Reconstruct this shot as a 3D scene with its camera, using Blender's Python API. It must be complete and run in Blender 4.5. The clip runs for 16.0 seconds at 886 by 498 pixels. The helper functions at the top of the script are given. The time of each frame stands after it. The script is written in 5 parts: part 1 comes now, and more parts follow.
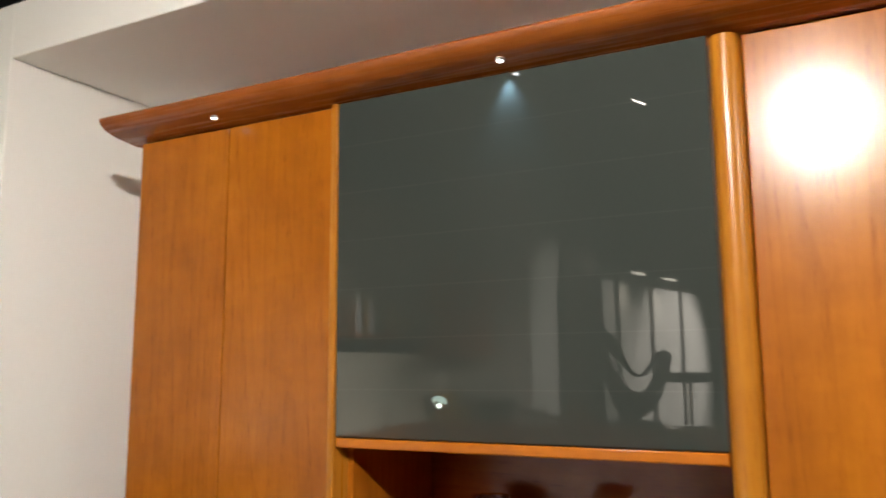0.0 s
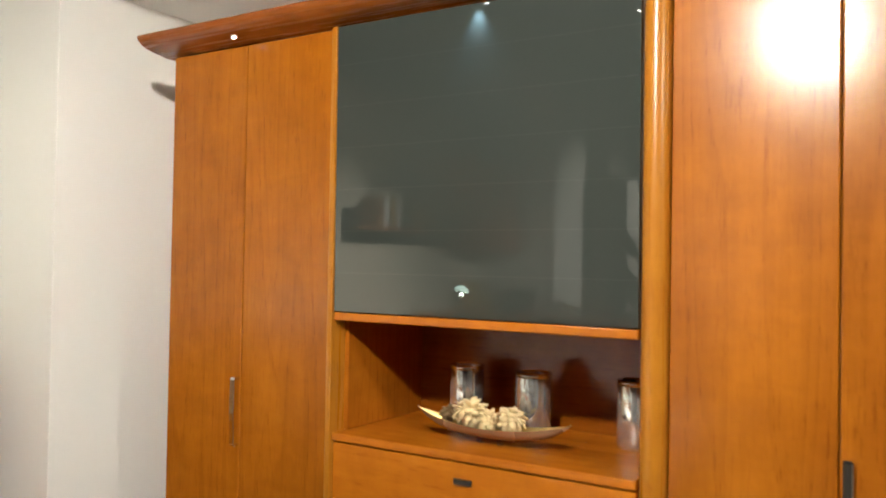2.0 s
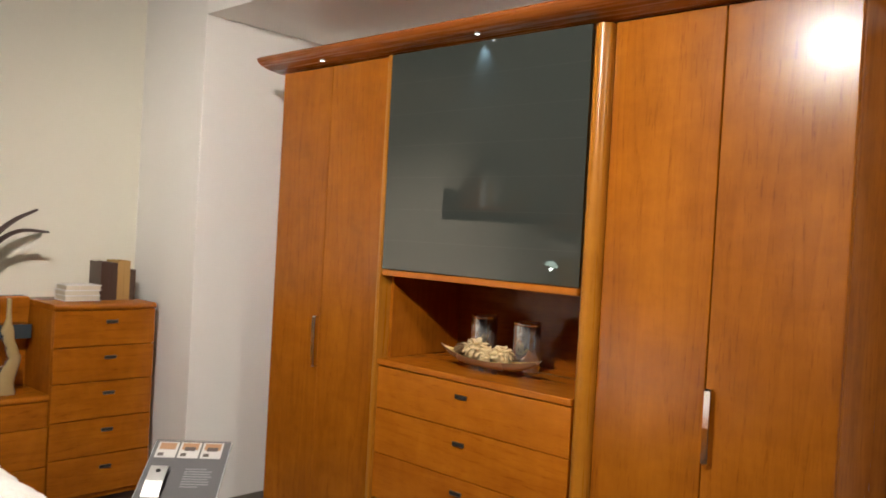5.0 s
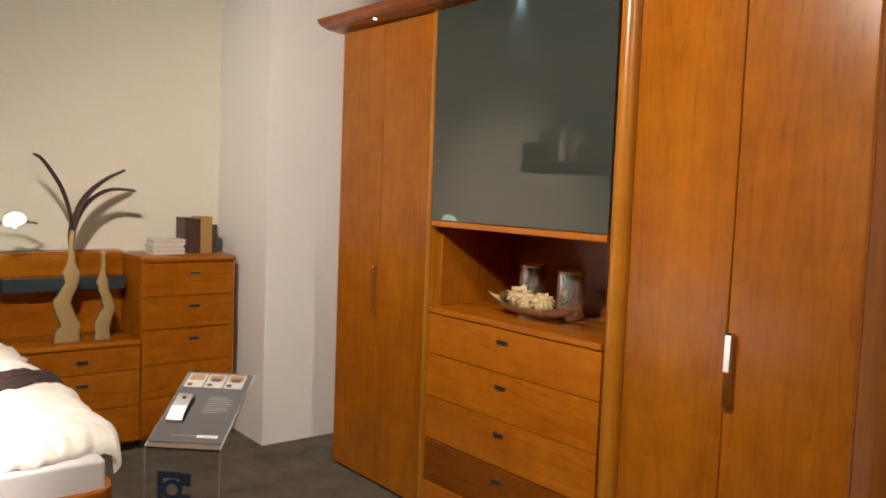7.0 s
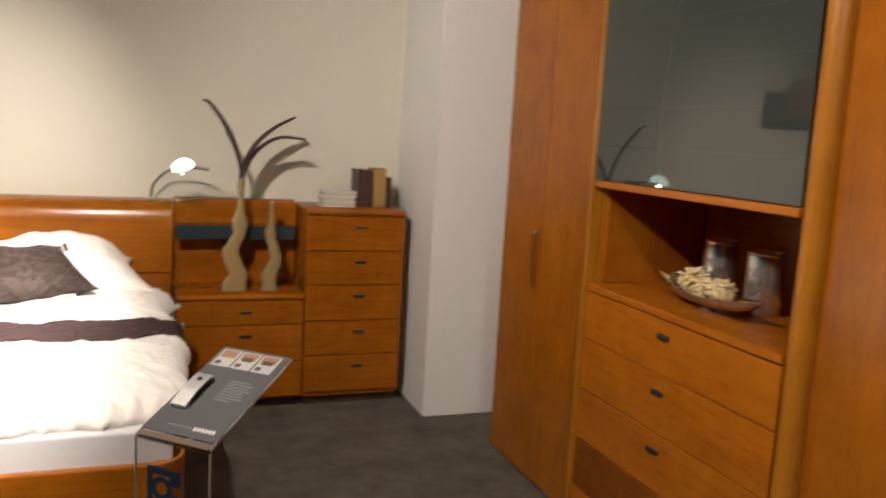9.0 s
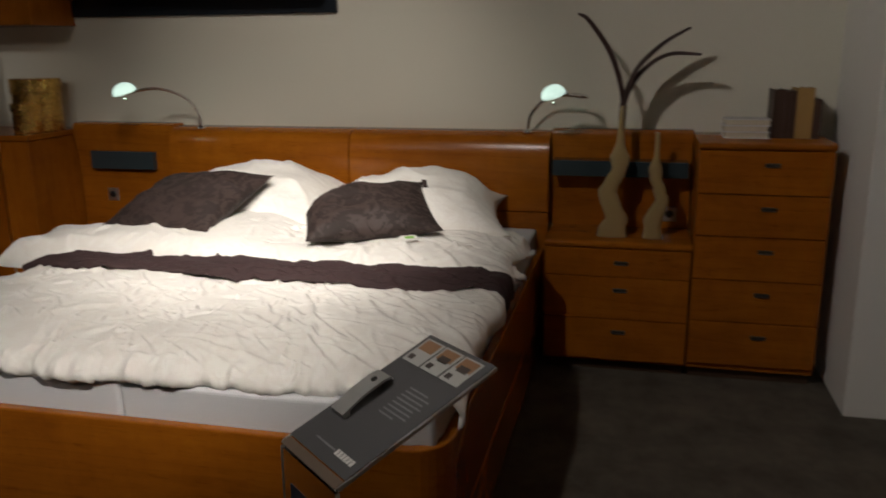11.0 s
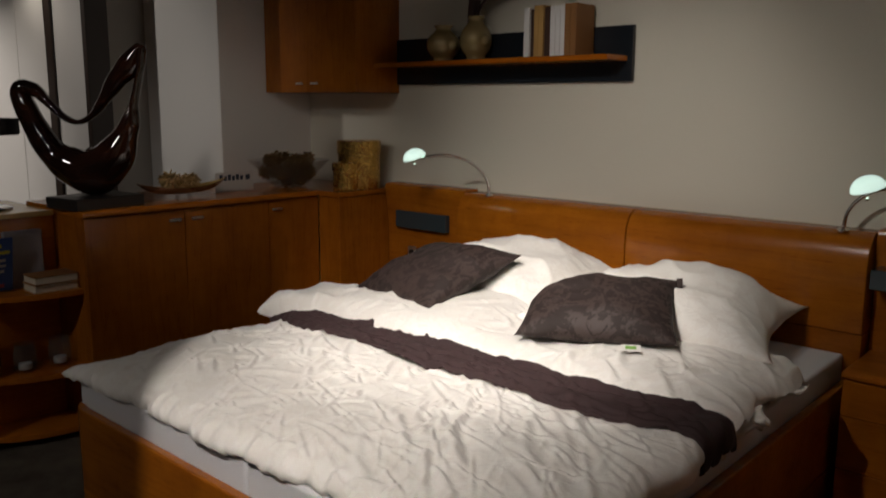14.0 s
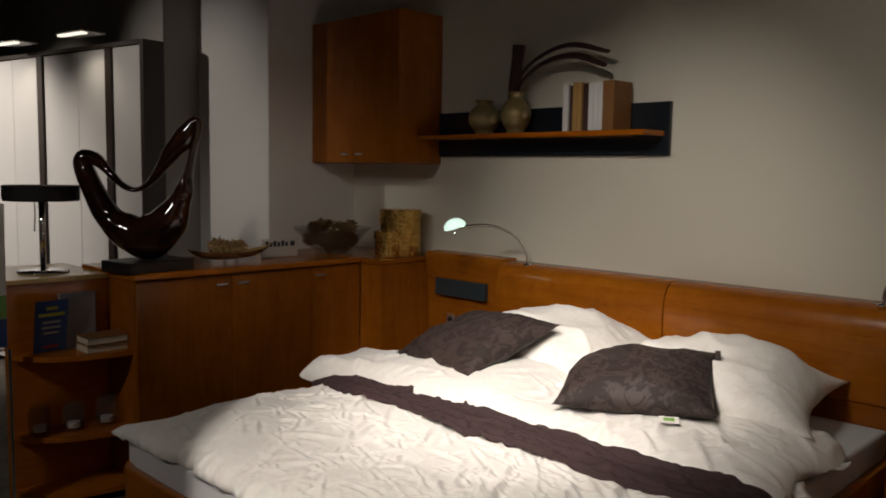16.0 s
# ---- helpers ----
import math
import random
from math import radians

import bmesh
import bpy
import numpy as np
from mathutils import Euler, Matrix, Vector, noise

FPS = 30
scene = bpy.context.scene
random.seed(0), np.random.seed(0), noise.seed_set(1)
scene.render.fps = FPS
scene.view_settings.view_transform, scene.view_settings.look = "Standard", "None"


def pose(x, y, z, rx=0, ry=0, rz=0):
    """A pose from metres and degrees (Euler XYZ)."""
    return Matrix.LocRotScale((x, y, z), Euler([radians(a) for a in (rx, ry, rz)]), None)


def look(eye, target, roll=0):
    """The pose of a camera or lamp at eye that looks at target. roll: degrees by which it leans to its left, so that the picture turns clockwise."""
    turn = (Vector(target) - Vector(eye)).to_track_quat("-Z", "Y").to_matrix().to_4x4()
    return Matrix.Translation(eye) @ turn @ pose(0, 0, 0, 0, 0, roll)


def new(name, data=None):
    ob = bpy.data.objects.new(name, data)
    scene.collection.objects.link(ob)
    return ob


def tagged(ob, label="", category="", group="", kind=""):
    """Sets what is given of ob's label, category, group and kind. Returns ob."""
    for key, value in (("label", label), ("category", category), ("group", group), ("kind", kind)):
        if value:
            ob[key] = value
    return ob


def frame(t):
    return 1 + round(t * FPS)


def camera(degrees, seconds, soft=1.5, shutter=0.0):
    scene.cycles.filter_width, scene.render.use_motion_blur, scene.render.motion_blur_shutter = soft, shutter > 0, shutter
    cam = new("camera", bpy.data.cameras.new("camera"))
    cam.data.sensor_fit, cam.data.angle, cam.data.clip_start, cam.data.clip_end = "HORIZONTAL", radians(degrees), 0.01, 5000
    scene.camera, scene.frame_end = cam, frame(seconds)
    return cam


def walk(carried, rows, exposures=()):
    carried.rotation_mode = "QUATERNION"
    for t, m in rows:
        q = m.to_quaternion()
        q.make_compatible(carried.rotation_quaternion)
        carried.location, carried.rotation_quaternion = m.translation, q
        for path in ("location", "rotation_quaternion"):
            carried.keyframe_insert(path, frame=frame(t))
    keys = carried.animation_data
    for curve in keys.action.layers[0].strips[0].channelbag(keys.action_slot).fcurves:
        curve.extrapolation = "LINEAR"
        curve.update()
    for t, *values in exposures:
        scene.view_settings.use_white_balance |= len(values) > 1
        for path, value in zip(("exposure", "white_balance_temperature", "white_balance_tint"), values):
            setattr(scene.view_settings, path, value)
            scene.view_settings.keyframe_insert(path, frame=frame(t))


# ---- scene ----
cam = camera(57.3, 16.0, soft=1.7, shutter=0.5)
PATH = [
    (0, (0.08, 0.138, 1.528), (-0.858, 1.879, 1.825), -0.3),
    (0.5, (0.111, 0.056, 1.544), (-0.693, 1.876, 1.754), -1.2),
    (1, (0.178, 0.048, 1.503), (-0.623, 1.873, 1.667), 0.2),
    (1.5, (0.324, 0.001, 1.492), (-0.685, 1.725, 1.597), 2.1),
    (2, (0.462, -0.086, 1.514), (-0.599, 1.608, 1.551), 1.0),
    (2.5, (0.641, -0.186, 1.518), (-0.39, 1.527, 1.453), 1.5),
    (3, (0.815, -0.258, 1.49), (-0.245, 1.438, 1.454), 2.5),
    (3.5, (1.003, -0.276, 1.511), (-0.276, 1.26, 1.453), 3.3),
    (3.7, (1.046, -0.334, 1.507), (-0.24, 1.198, 1.487), 2.9),
    (5.8, (1.559, -0.435, 1.507), (0.058, 0.885, 1.44), 2.5),
    (6, (1.595, -0.396, 1.49), (0.057, 0.881, 1.415), 2.1),
    (6.5, (1.646, -0.364, 1.515), (0.093, 0.892, 1.41), 1.6),
    (7, (1.647, -0.278, 1.491), (0.092, 0.97, 1.345), 2.2),
    (7.5, (1.597, -0.177, 1.493), (0.054, 1.081, 1.303), 2.1),
    (8, (1.516, 0.001, 1.493), (-0.113, 1.149, 1.329), 1.1),
    (8.5, (1.455, 0.181, 1.48), (-0.245, 1.216, 1.281), 1.0),
    (9, (1.41, 0.392, 1.486), (-0.447, 1.081, 1.207), 3.3),
    (9.5, (1.31, 0.53, 1.468), (-0.604, 0.994, 1.115), 3.9),
    (10, (1.114, 0.655, 1.45), (-0.84, 0.786, 1.043), 3.8),
    (10.2, (1.048, 0.704, 1.444), (-0.902, 0.716, 0.996), 2.5),
    (12.3, (0.459, 1.136, 1.49), (-1.209, 0.122, 1.054), 0.1),
    (12.5, (0.407, 1.153, 1.492), (-1.218, 0.079, 1.04), -0.1),
    (13, (0.282, 1.227, 1.494), (-1.196, -0.036, 1.028), 0.9),
    (13.5, (0.223, 1.28, 1.503), (-1.217, -0.034, 1.055), 1.1),
    (14, (0.198, 1.31, 1.518), (-1.266, -0.008, 1.169), 0.4),
    (14.5, (0.2, 1.311, 1.534), (-1.266, -0.019, 1.251), 0.2),
    (15, (0.241, 1.329, 1.538), (-1.231, -0.009, 1.325), 0.4),
    (15.5, (0.238, 1.347, 1.53), (-1.214, -0.014, 1.336), 1.5),
    (16, (0.261, 1.35, 1.537), (-1.155, -0.049, 1.349), 0.9),
]
EXPOSURES = [(0, -0.1, 6500, 8), (0.5, -0.26, 6500, 7), (1, -0.35, 6500, 7), (1.5, -0.1, 6500, 5), (2, 0.15, 6500, 5), (2.5, 0.22, 6500, 6), (3, 0.16, 6500, 7), (3.5, 0.04, 6500, 9), (6, -0.38, 6900, 12), (7, -0.37, 7200, 15), (7.5, -0.24, 7300, 16), (8, -0.38, 7200, 15), (8.5, -0.42, 7100, 15), (9, -0.72, 6900, 14), (9.5, -1.1, 6700, 12), (10, -1.83, 6500, 10), (12.3, -2.76, 6500, 11), (14, -2.66, 6500, 12), (16, -2.51, 6600, 12)]
walk(cam, [(t, look(eye, target, roll)) for t, eye, target, roll in PATH], EXPOSURES)

# ---- world and lamps ----
world = bpy.data.worlds.new("world")
world.use_nodes = True
world.node_tree.nodes["Background"].inputs[0].default_value = (0.9, 0.85, 0.78, 1)
world.node_tree.nodes["Background"].inputs[1].default_value = 0.02
scene.world = world


def spot(name, eye, target, watts, degrees, blend, size, colour=(1, 0.86, 0.68)):
    data = bpy.data.lights.new(name, "SPOT")
    data.energy, data.spot_size, data.spot_blend, data.shadow_soft_size, data.color = watts, radians(degrees), blend, size, colour
    ob = new(name, data)
    ob.matrix_world = look(eye, target)
    return ob


def glow_lamp(name, at, watts, size, colour):
    data = bpy.data.lights.new(name, "POINT")
    data.energy, data.shadow_soft_size, data.color = watts, size, colour
    ob = new(name, data)
    ob.location = at
    return ob


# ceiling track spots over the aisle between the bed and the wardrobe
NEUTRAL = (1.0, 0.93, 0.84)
spot("track_spot_wardrobe", (-0.09, -0.10, 2.66), (-1.3, 1.90, 1.10), 325, 135, 0.8, 0.05, NEUTRAL)
spot("track_spot_bed", (0.60, 0.652, 2.65), (-1.62, -0.68, 0.65), 1480, 44, 1.0, 0.004, NEUTRAL)
spot("track_spot_headboard", (-0.86, -0.12, 2.80), (-2.00, -0.45, 0.70), 1250, 46, 1.0, 0.05, NEUTRAL)
spot("track_spot_wall", (-0.35, 0.15, 2.72), (-3.15, -0.66, 1.02), 620, 47, 1.0, 0.05, NEUTRAL)
spot("track_spot_corner", (-0.30, -0.85, 2.70), (-2.6, -2.7, 0.95), 170, 42, 1.0, 0.05, NEUTRAL)
# no lamp known here: added beside the wardrobe spot to brighten the column
spot("alcove_fill_lamp", (-0.06, -0.12, 2.68), (-2.75, 1.70, 1.0), 520, 56, 1.0, 0.05, NEUTRAL)
# unseen fill lamps, added to brighten the bay, column, wardrobe end and bed foot
spot("bay_fill_lamp", (0.60, -6.0, 3.0), (-2.0, -5.35, 1.2), 2400, 50, 0.7, 0.05, NEUTRAL)
spot("column_fill_lamp", (0.30, -4.2, 2.8), (-2.494, -3.56, 1.75), 430, 42, 1.0, 0.05, NEUTRAL)
spot("wardrobe_end_fill_lamp", (3.2, 0.6, 2.9), (0.70, 2.25, 1.2), 340, 56, 1.0, 0.1, NEUTRAL)
spot("bed_foot_fill_lamp", (1.6, -1.3, 2.8), (-1.60, -1.90, 0.6), 310, 62, 1.0, 0.15, NEUTRAL)

# ---- materials ----


class Mat:
    """A small builder of node materials on one Principled shader."""

    def __init__(self, name, colour=(0.5, 0.5, 0.5), rough=0.5, metal=0.0, **more):
        self.mat = bpy.data.materials.new(name)
        self.mat.use_nodes = True
        self.tree = self.mat.node_tree
        self.bsdf = self.tree.nodes["Principled BSDF"]
        self.put("Base Color", (*colour, 1))
        self.put("Roughness", rough)
        self.put("Metallic", metal)
        for key, value in more.items():
            self.put(key.replace("_", " "), value)

    def put(self, socket, value):
        self.bsdf.inputs[socket].default_value = value

    def node(self, kind, **settings):
        n = self.tree.nodes.new(kind)
        for key, value in settings.items():
            n.inputs[key.replace("_", " ")].default_value = value
        return n

    def link(self, a, b):
        self.tree.links.new(a, b)

    def coords(self, scale=(1, 1, 1), shift=True):
        tex = self.node("ShaderNodeTexCoord")
        mapping = self.node("ShaderNodeMapping", Scale=scale)
        if shift:
            info = self.node("ShaderNodeObjectInfo")
            mul = self.tree.nodes.new("ShaderNodeVectorMath")
            mul.operation = "SCALE"
            mul.inputs[0].default_value = (7.3, 5.1, 3.7)
            self.link(info.outputs["Random"], mul.inputs["Scale"])
            add = self.tree.nodes.new("ShaderNodeVectorMath")
            self.link(tex.outputs["Object"], add.inputs[0])
            self.link(mul.outputs[0], add.inputs[1])
            self.link(add.outputs[0], mapping.inputs["Vector"])
        else:
            self.link(tex.outputs["Object"], mapping.inputs["Vector"])
        return mapping.outputs[0]

    def noise(self, vec, scale, detail=4.0, rough=0.55, distortion=0.0):
        n = self.node("ShaderNodeTexNoise", Scale=scale, Detail=detail, Roughness=rough, Distortion=distortion)
        self.link(vec, n.inputs["Vector"])
        return n.outputs["Fac"]

    def ramp(self, fac, stops):
        r = self.tree.nodes.new("ShaderNodeValToRGB")
        el = r.color_ramp.elements
        while len(el) < len(stops):
            el.new(0.5)
        for e, (p, c) in zip(el, stops):
            e.position, e.color = p, (*c, 1) if len(c) == 3 else c
        self.link(fac, r.inputs[0])
        return r.outputs[0]

    def math(self, op, a, b=0.0):
        m = self.tree.nodes.new("ShaderNodeMath")
        m.operation = op
        for k, v in enumerate((a, b)):
            if isinstance(v, (int, float)):
                m.inputs[k].default_value = v
            else:
                self.link(v, m.inputs[k])
        return m.outputs[0]

    def mix(self, fac, a, b, mode="MIX"):
        m = self.tree.nodes.new("ShaderNodeMix")
        m.data_type, m.blend_type = "RGBA", mode
        for k, v in ((0, fac), (6, a), (7, b)):
            if isinstance(v, (int, float)):
                m.inputs[k].default_value = v
            elif isinstance(v, tuple):
                m.inputs[k].default_value = (*v, 1)
            else:
                self.link(v, m.inputs[k])
        return m.outputs[2]

    def colour(self, out):
        self.link(out, self.bsdf.inputs["Base Color"])

    def rough(self, out, low, high):
        m = self.node("ShaderNodeMapRange", To_Min=low, To_Max=high)
        self.link(out, m.inputs[0])
        self.link(m.outputs[0], self.bsdf.inputs["Roughness"])

    def bump(self, height, strength, distance):
        b = self.node("ShaderNodeBump", Strength=strength, Distance=distance)
        self.link(height, b.inputs["Height"])
        self.link(b.outputs[0], self.bsdf.inputs["Normal"])


def make_wood(name, axis, light=(0.43, 0.137, 0.009), dark=(0.245, 0.067, 0.0045), rough=(0.19, 0.28)):
    """Cherry veneer whose grain runs along one axis: clouds, faint flames, fine streaks and short dark pores."""
    m = Mat(name)
    long = {"x": 0, "y": 1, "z": 2}[axis]

    def stretched(along, across):
        return m.coords(tuple(along if k == long else across for k in range(3)))

    cloud = m.noise(stretched(0.7, 2.2), 1.6, 3)
    mottle = m.noise(stretched(3.4, 8.0), 1.3, 4, 0.62)
    curl = m.noise(stretched(13.0, 6.0), 1.0, 3, 0.6, 0.4)
    rings = m.noise(stretched(0.34, 5.2), 1.0, 2.0, 0.4, 0.12)
    bands = m.math("FRACT", m.math("MULTIPLY", rings, 13.0))
    bands = m.ramp(bands, [(0.0, (0.15, 0.15, 0.15)), (0.10, (0.9, 0.9, 0.9)), (0.65, (0.7, 0.7, 0.7)), (1.0, (0.15, 0.15, 0.15))])
    streak = m.noise(stretched(1.6, 70.0), 1.0, 5, 0.65)
    tone = m.math("ADD", m.math("ADD", m.math("MULTIPLY", streak, 0.12), m.math("MULTIPLY", mottle, 0.32)), m.math("ADD", m.math("MULTIPLY", bands, 0.07), m.math("MULTIPLY", cloud, 0.36)))
    tone = m.math("ADD", tone, m.math("MULTIPLY", curl, 0.20))
    c = m.ramp(tone, [(0.40, dark), (0.56, tuple((a + b) / 2 for a, b in zip(light, dark))), (0.70, light)])
    fleck = m.ramp(m.noise(stretched(16.0, 150.0), 1.0, 2, 0.5), [(0.32, (0.80, 0.72, 0.66)), (0.42, (1, 1, 1))])
    pores = m.ramp(bands, [(0.2, (1, 1, 1)), (0.8, (0.35, 0.35, 0.35))])
    m.colour(m.mix(pores, c, fleck, "MULTIPLY"))
    m.put("Specular IOR Level", 0.40)
    m.rough(streak, *rough)
    m.bump(streak, 0.06, 0.002)
    return m.mat


WOOD_Z = make_wood("cherry_upright", "z")
# lighter than the upright cherry: light on the drawer fronts, put into its colour
WOOD_X = make_wood("cherry_along_x_lit", "x", (0.54, 0.173, 0.012), (0.34, 0.090, 0.006))
WOOD_Y = make_wood("cherry_along_y", "y")
WOOD_POST = make_wood("cherry_solid_post", "z", (0.46, 0.185, 0.016), (0.34, 0.12, 0.010), (0.24, 0.32))
# the fourth drawer's own darker veneer, also used to paint the niche's shade
WOOD_DEEP_SHADE = make_wood("cherry_deep_and_niche_shade", "x", (0.28, 0.078, 0.005), (0.17, 0.042, 0.003))
WOOD_TRIM = make_wood("cherry_solid_cornice", "x", (0.33, 0.096, 0.014), (0.21, 0.052, 0.007), (0.22, 0.32))


def make_wall(name, colour):
    m = Mat(name, colour, 0.85)
    v = m.coords(shift=False)
    big = m.noise(v, 0.9, 3)
    m.colour(m.mix(m.math("MULTIPLY", big, 0.25), colour, tuple(c * 0.86 for c in colour)))
    m.bump(m.math("ADD", m.noise(v, 170, 3), m.math("MULTIPLY", m.noise(v, 14, 2), 0.6)), 0.12, 0.004)
    return m.mat


WALL = make_wall("painted_plaster", (0.70, 0.67, 0.575))
WALL_WHITE = make_wall("white_painted_plaster", (0.80, 0.785, 0.755))
WALL_GREY = make_wall("grey_plaster", (0.34, 0.32, 0.29))
DARK_CEILING = make_wall("dark_ceiling_paint", (0.03, 0.03, 0.032))


def make_carpet():
    m = Mat("grey_brown_carpet", (0.08, 0.07, 0.06), 0.95)
    v = m.coords(shift=False)
    tuft, patch = m.noise(v, 260, 3, 0.7), m.noise(v, 5.5, 4, 0.65)
    c = m.ramp(m.math("ADD", m.math("MULTIPLY", tuft, 0.6), m.math("MULTIPLY", patch, 0.55)), [(0.4, (0.055, 0.046, 0.036)), (0.70, (0.180, 0.152, 0.118))])
    m.colour(c)
    m.bump(m.math("ADD", tuft, m.math("MULTIPLY", m.noise(v, 38, 3), 0.8)), 0.7, 0.012)
    return m.mat


CARPET = make_carpet()


def make_damask(name, colour, shade, rough, scale, sheen, crumple=7.0, relief=0.30):
    """Woven satin with a tone-in-tone leaf pattern."""
    m = Mat(name, colour, 0.6)
    m.put("Sheen Weight", sheen)
    v = m.coords()
    leaf = m.noise(v, scale, 5.0, 0.62, 1.9)
    vein = m.noise(v, scale * 5.0, 2.0, 0.5, 1.2)
    pattern = m.ramp(m.math("ADD", leaf, m.math("MULTIPLY", vein, 0.16)), [(0.555, (0, 0, 0)), (0.60, (1, 1, 1))])
    m.colour(m.mix(pattern, colour, shade))
    m.rough(pattern, *rough)
    weave = m.noise(v, 420, 2)
    ridge = m.math("ABSOLUTE", m.math("SUBTRACT", m.noise(v, crumple, 3, 0.5, 0.6), 0.5))
    height = m.math("ADD", m.math("MULTIPLY", weave, 0.05), m.math("MULTIPLY", m.math("MINIMUM", ridge, 0.10), -5.0))
    m.bump(height, relief, 0.012)
    return m.mat


LINEN = make_damask("cream_damask_cotton", (0.81, 0.785, 0.745), (0.775, 0.74, 0.695), (0.75, 0.42), 10.0, 0.15, 15.0, 0.14)
BROWN_SATIN = make_damask("dark_brown_damask", (0.018, 0.0095, 0.0080), (0.038, 0.022, 0.019), (0.80, 0.64), 13.0, 0.0, 7.0, 0.10)
BROWN_CLOTH = make_damask("plum_brown_cloth", (0.039, 0.0185, 0.0195), (0.033, 0.0155, 0.0165), (0.85, 0.8), 5.0, 0.0)


def make_plain(name, colour, rough, metal=0.0, grain=60.0, amount=0.12, bump=0.05, **more):
    """A plain surface with slight wear in tone, gloss and relief."""
    m = Mat(name, colour, rough, metal, **more)
    v = m.coords()
    n, fine = m.noise(v, 4.0, 4), m.noise(v, grain, 3)
    m.colour(m.mix(m.math("MULTIPLY", n, amount * 2), colour, tuple(c * 0.7 for c in colour)))
    m.rough(n, max(0.0, rough - 0.05), min(1.0, rough + 0.08))
    if bump:
        m.bump(fine, bump, 0.002)
    return m.mat


MATTRESS = make_plain("white_mattress_ticking", (0.66, 0.66, 0.68), 0.85, 0, 180, 0.06, 0.2)
SMOKED = Mat("smoked_grey_glass", (0.037, 0.043, 0.039), 0.015, 0.0, IOR=1.75).mat
GLASS_LINE = make_plain("etched_line", (0.050, 0.057, 0.053), 0.06, 0, 40, 0.05, 0)
CHROME = make_plain("polished_chrome", (0.80, 0.79, 0.77), 0.10, 1.0, 60, 0.05, 0)
STEEL = make_plain("brushed_steel", (0.72, 0.71, 0.69), 0.42, 1.0, 200, 0.08, 0.03)
PULL = make_plain("dark_bronze_pull", (0.22, 0.17, 0.12), 0.3, 1.0, 80, 0.1, 0.02)
RECESS = make_plain("dark_recess", (0.02, 0.016, 0.013), 0.6)
# near-black brown that puts shade into base recesses and hidden backs
SHADOW_GAP = make_plain("recess_shade_board", (0.06, 0.03, 0.015), 0.6)
BLUE_BLACK = make_plain("blue_black_lacquer", (0.014, 0.018, 0.024), 0.22, 0, 40, 0.1, 0.01)
SLATE_GLASS = make_plain("slate_blue_glass", (0.035, 0.050, 0.058), 0.12, 0, 40, 0.1, 0)
BLACK = make_plain("black_stone", (0.016, 0.015, 0.016), 0.35, 0, 60, 0.2, 0.03)
CARD_PRINT = make_plain("pale_grey_card", (0.46, 0.45, 0.44), 0.5, 0, 90, 0.08)
WHITE_PAPER = make_plain("white_paper", (0.74, 0.72, 0.69), 0.7, 0, 90, 0.05)
PAGES = make_plain("book_pages", (0.66, 0.60, 0.48), 0.8, 0, 300, 0.1, 0.3)
TAN_CLOTH = make_plain("tan_cloth_cover", (0.42, 0.25, 0.08), 0.6, 0, 250, 0.1, 0.15)
BROWN_COVER = make_plain("brown_leather_cover", (0.062, 0.032, 0.022), 0.45, 0, 90, 0.15, 0.1)
WHITE_COVER = make_plain("white_cover", (0.72, 0.71, 0.70), 0.5, 0, 90, 0.05)
ORANGE_COVER = make_plain("orange_brown_cover", (0.24, 0.105, 0.030), 0.6, 0, 120, 0.1)
GREY_COVER = make_plain("grey_cover", (0.30, 0.29, 0.31), 0.5, 0, 90, 0.08)
BLUE_COVER = make_plain("blue_cover", (0.03, 0.075, 0.24), 0.4, 0, 90, 0.1)
YELLOW_INK = make_plain("yellow_ink", (0.70, 0.62, 0.06), 0.5)
RED_INK = make_plain("red_ink", (0.45, 0.06, 0.10), 0.5)
GREY_PRINT = make_plain("dark_grey_print", (0.095, 0.092, 0.095), 0.38, 0, 60, 0.08, 0)
INK = make_plain("blue_ink", (0.028, 0.042, 0.075), 0.45)
PALE_INK = make_plain("pale_ink", (0.55, 0.55, 0.55), 0.6)
DIM_INK = make_plain("grey_ink", (0.25, 0.25, 0.26), 0.6)
# whitish glint on the acrylic sheets' edges, put into an opaque pale colour
ACRYLIC_GLINT = make_plain("acrylic_edge_glint", (0.50, 0.52, 0.51), 0.15, 0, 60, 0.2, 0)
PHOTO_WOOD = make_plain("photo_orange", (0.34, 0.18, 0.09), 0.4, 0, 20, 0.3)
# brownish reflection in the front bend, painted as the strip's own colour
BEND_REFLECTION = make_plain("acrylic_bend_reflection", (0.20, 0.15, 0.115), 0.12, 0, 40, 0.3, 0)
PHOTO_DARK = make_plain("photo_dark", (0.06, 0.045, 0.04), 0.4)
CERAMIC = make_plain("sand_glazed_ceramic", (0.42, 0.30, 0.14), 0.10, 0, 30, 0.45, 0.30, Coat_Weight=0.6, Coat_Roughness=0.04)
OLIVE_GLAZE = make_plain("olive_gold_crackle_glaze", (0.40, 0.30, 0.13), 0.16, 0.25, 45, 0.5, 0.35, Coat_Weight=0.5, Coat_Roughness=0.06)
DRIED = make_plain("dark_dried_leaf", (0.055, 0.026, 0.022), 0.5, 0, 70, 0.3, 0.2)
IVORY = make_plain("bleached_cone", (0.86, 0.68, 0.38), 0.7, 0, 120, 0.3, 0.3)
TAN_CONE = make_plain("tan_coral_cone", (0.62, 0.43, 0.19), 0.7, 0, 120, 0.3, 0.3)
BROWN_CONE = make_plain("brown_cone", (0.20, 0.12, 0.05), 0.7, 0, 120, 0.3, 0.3)
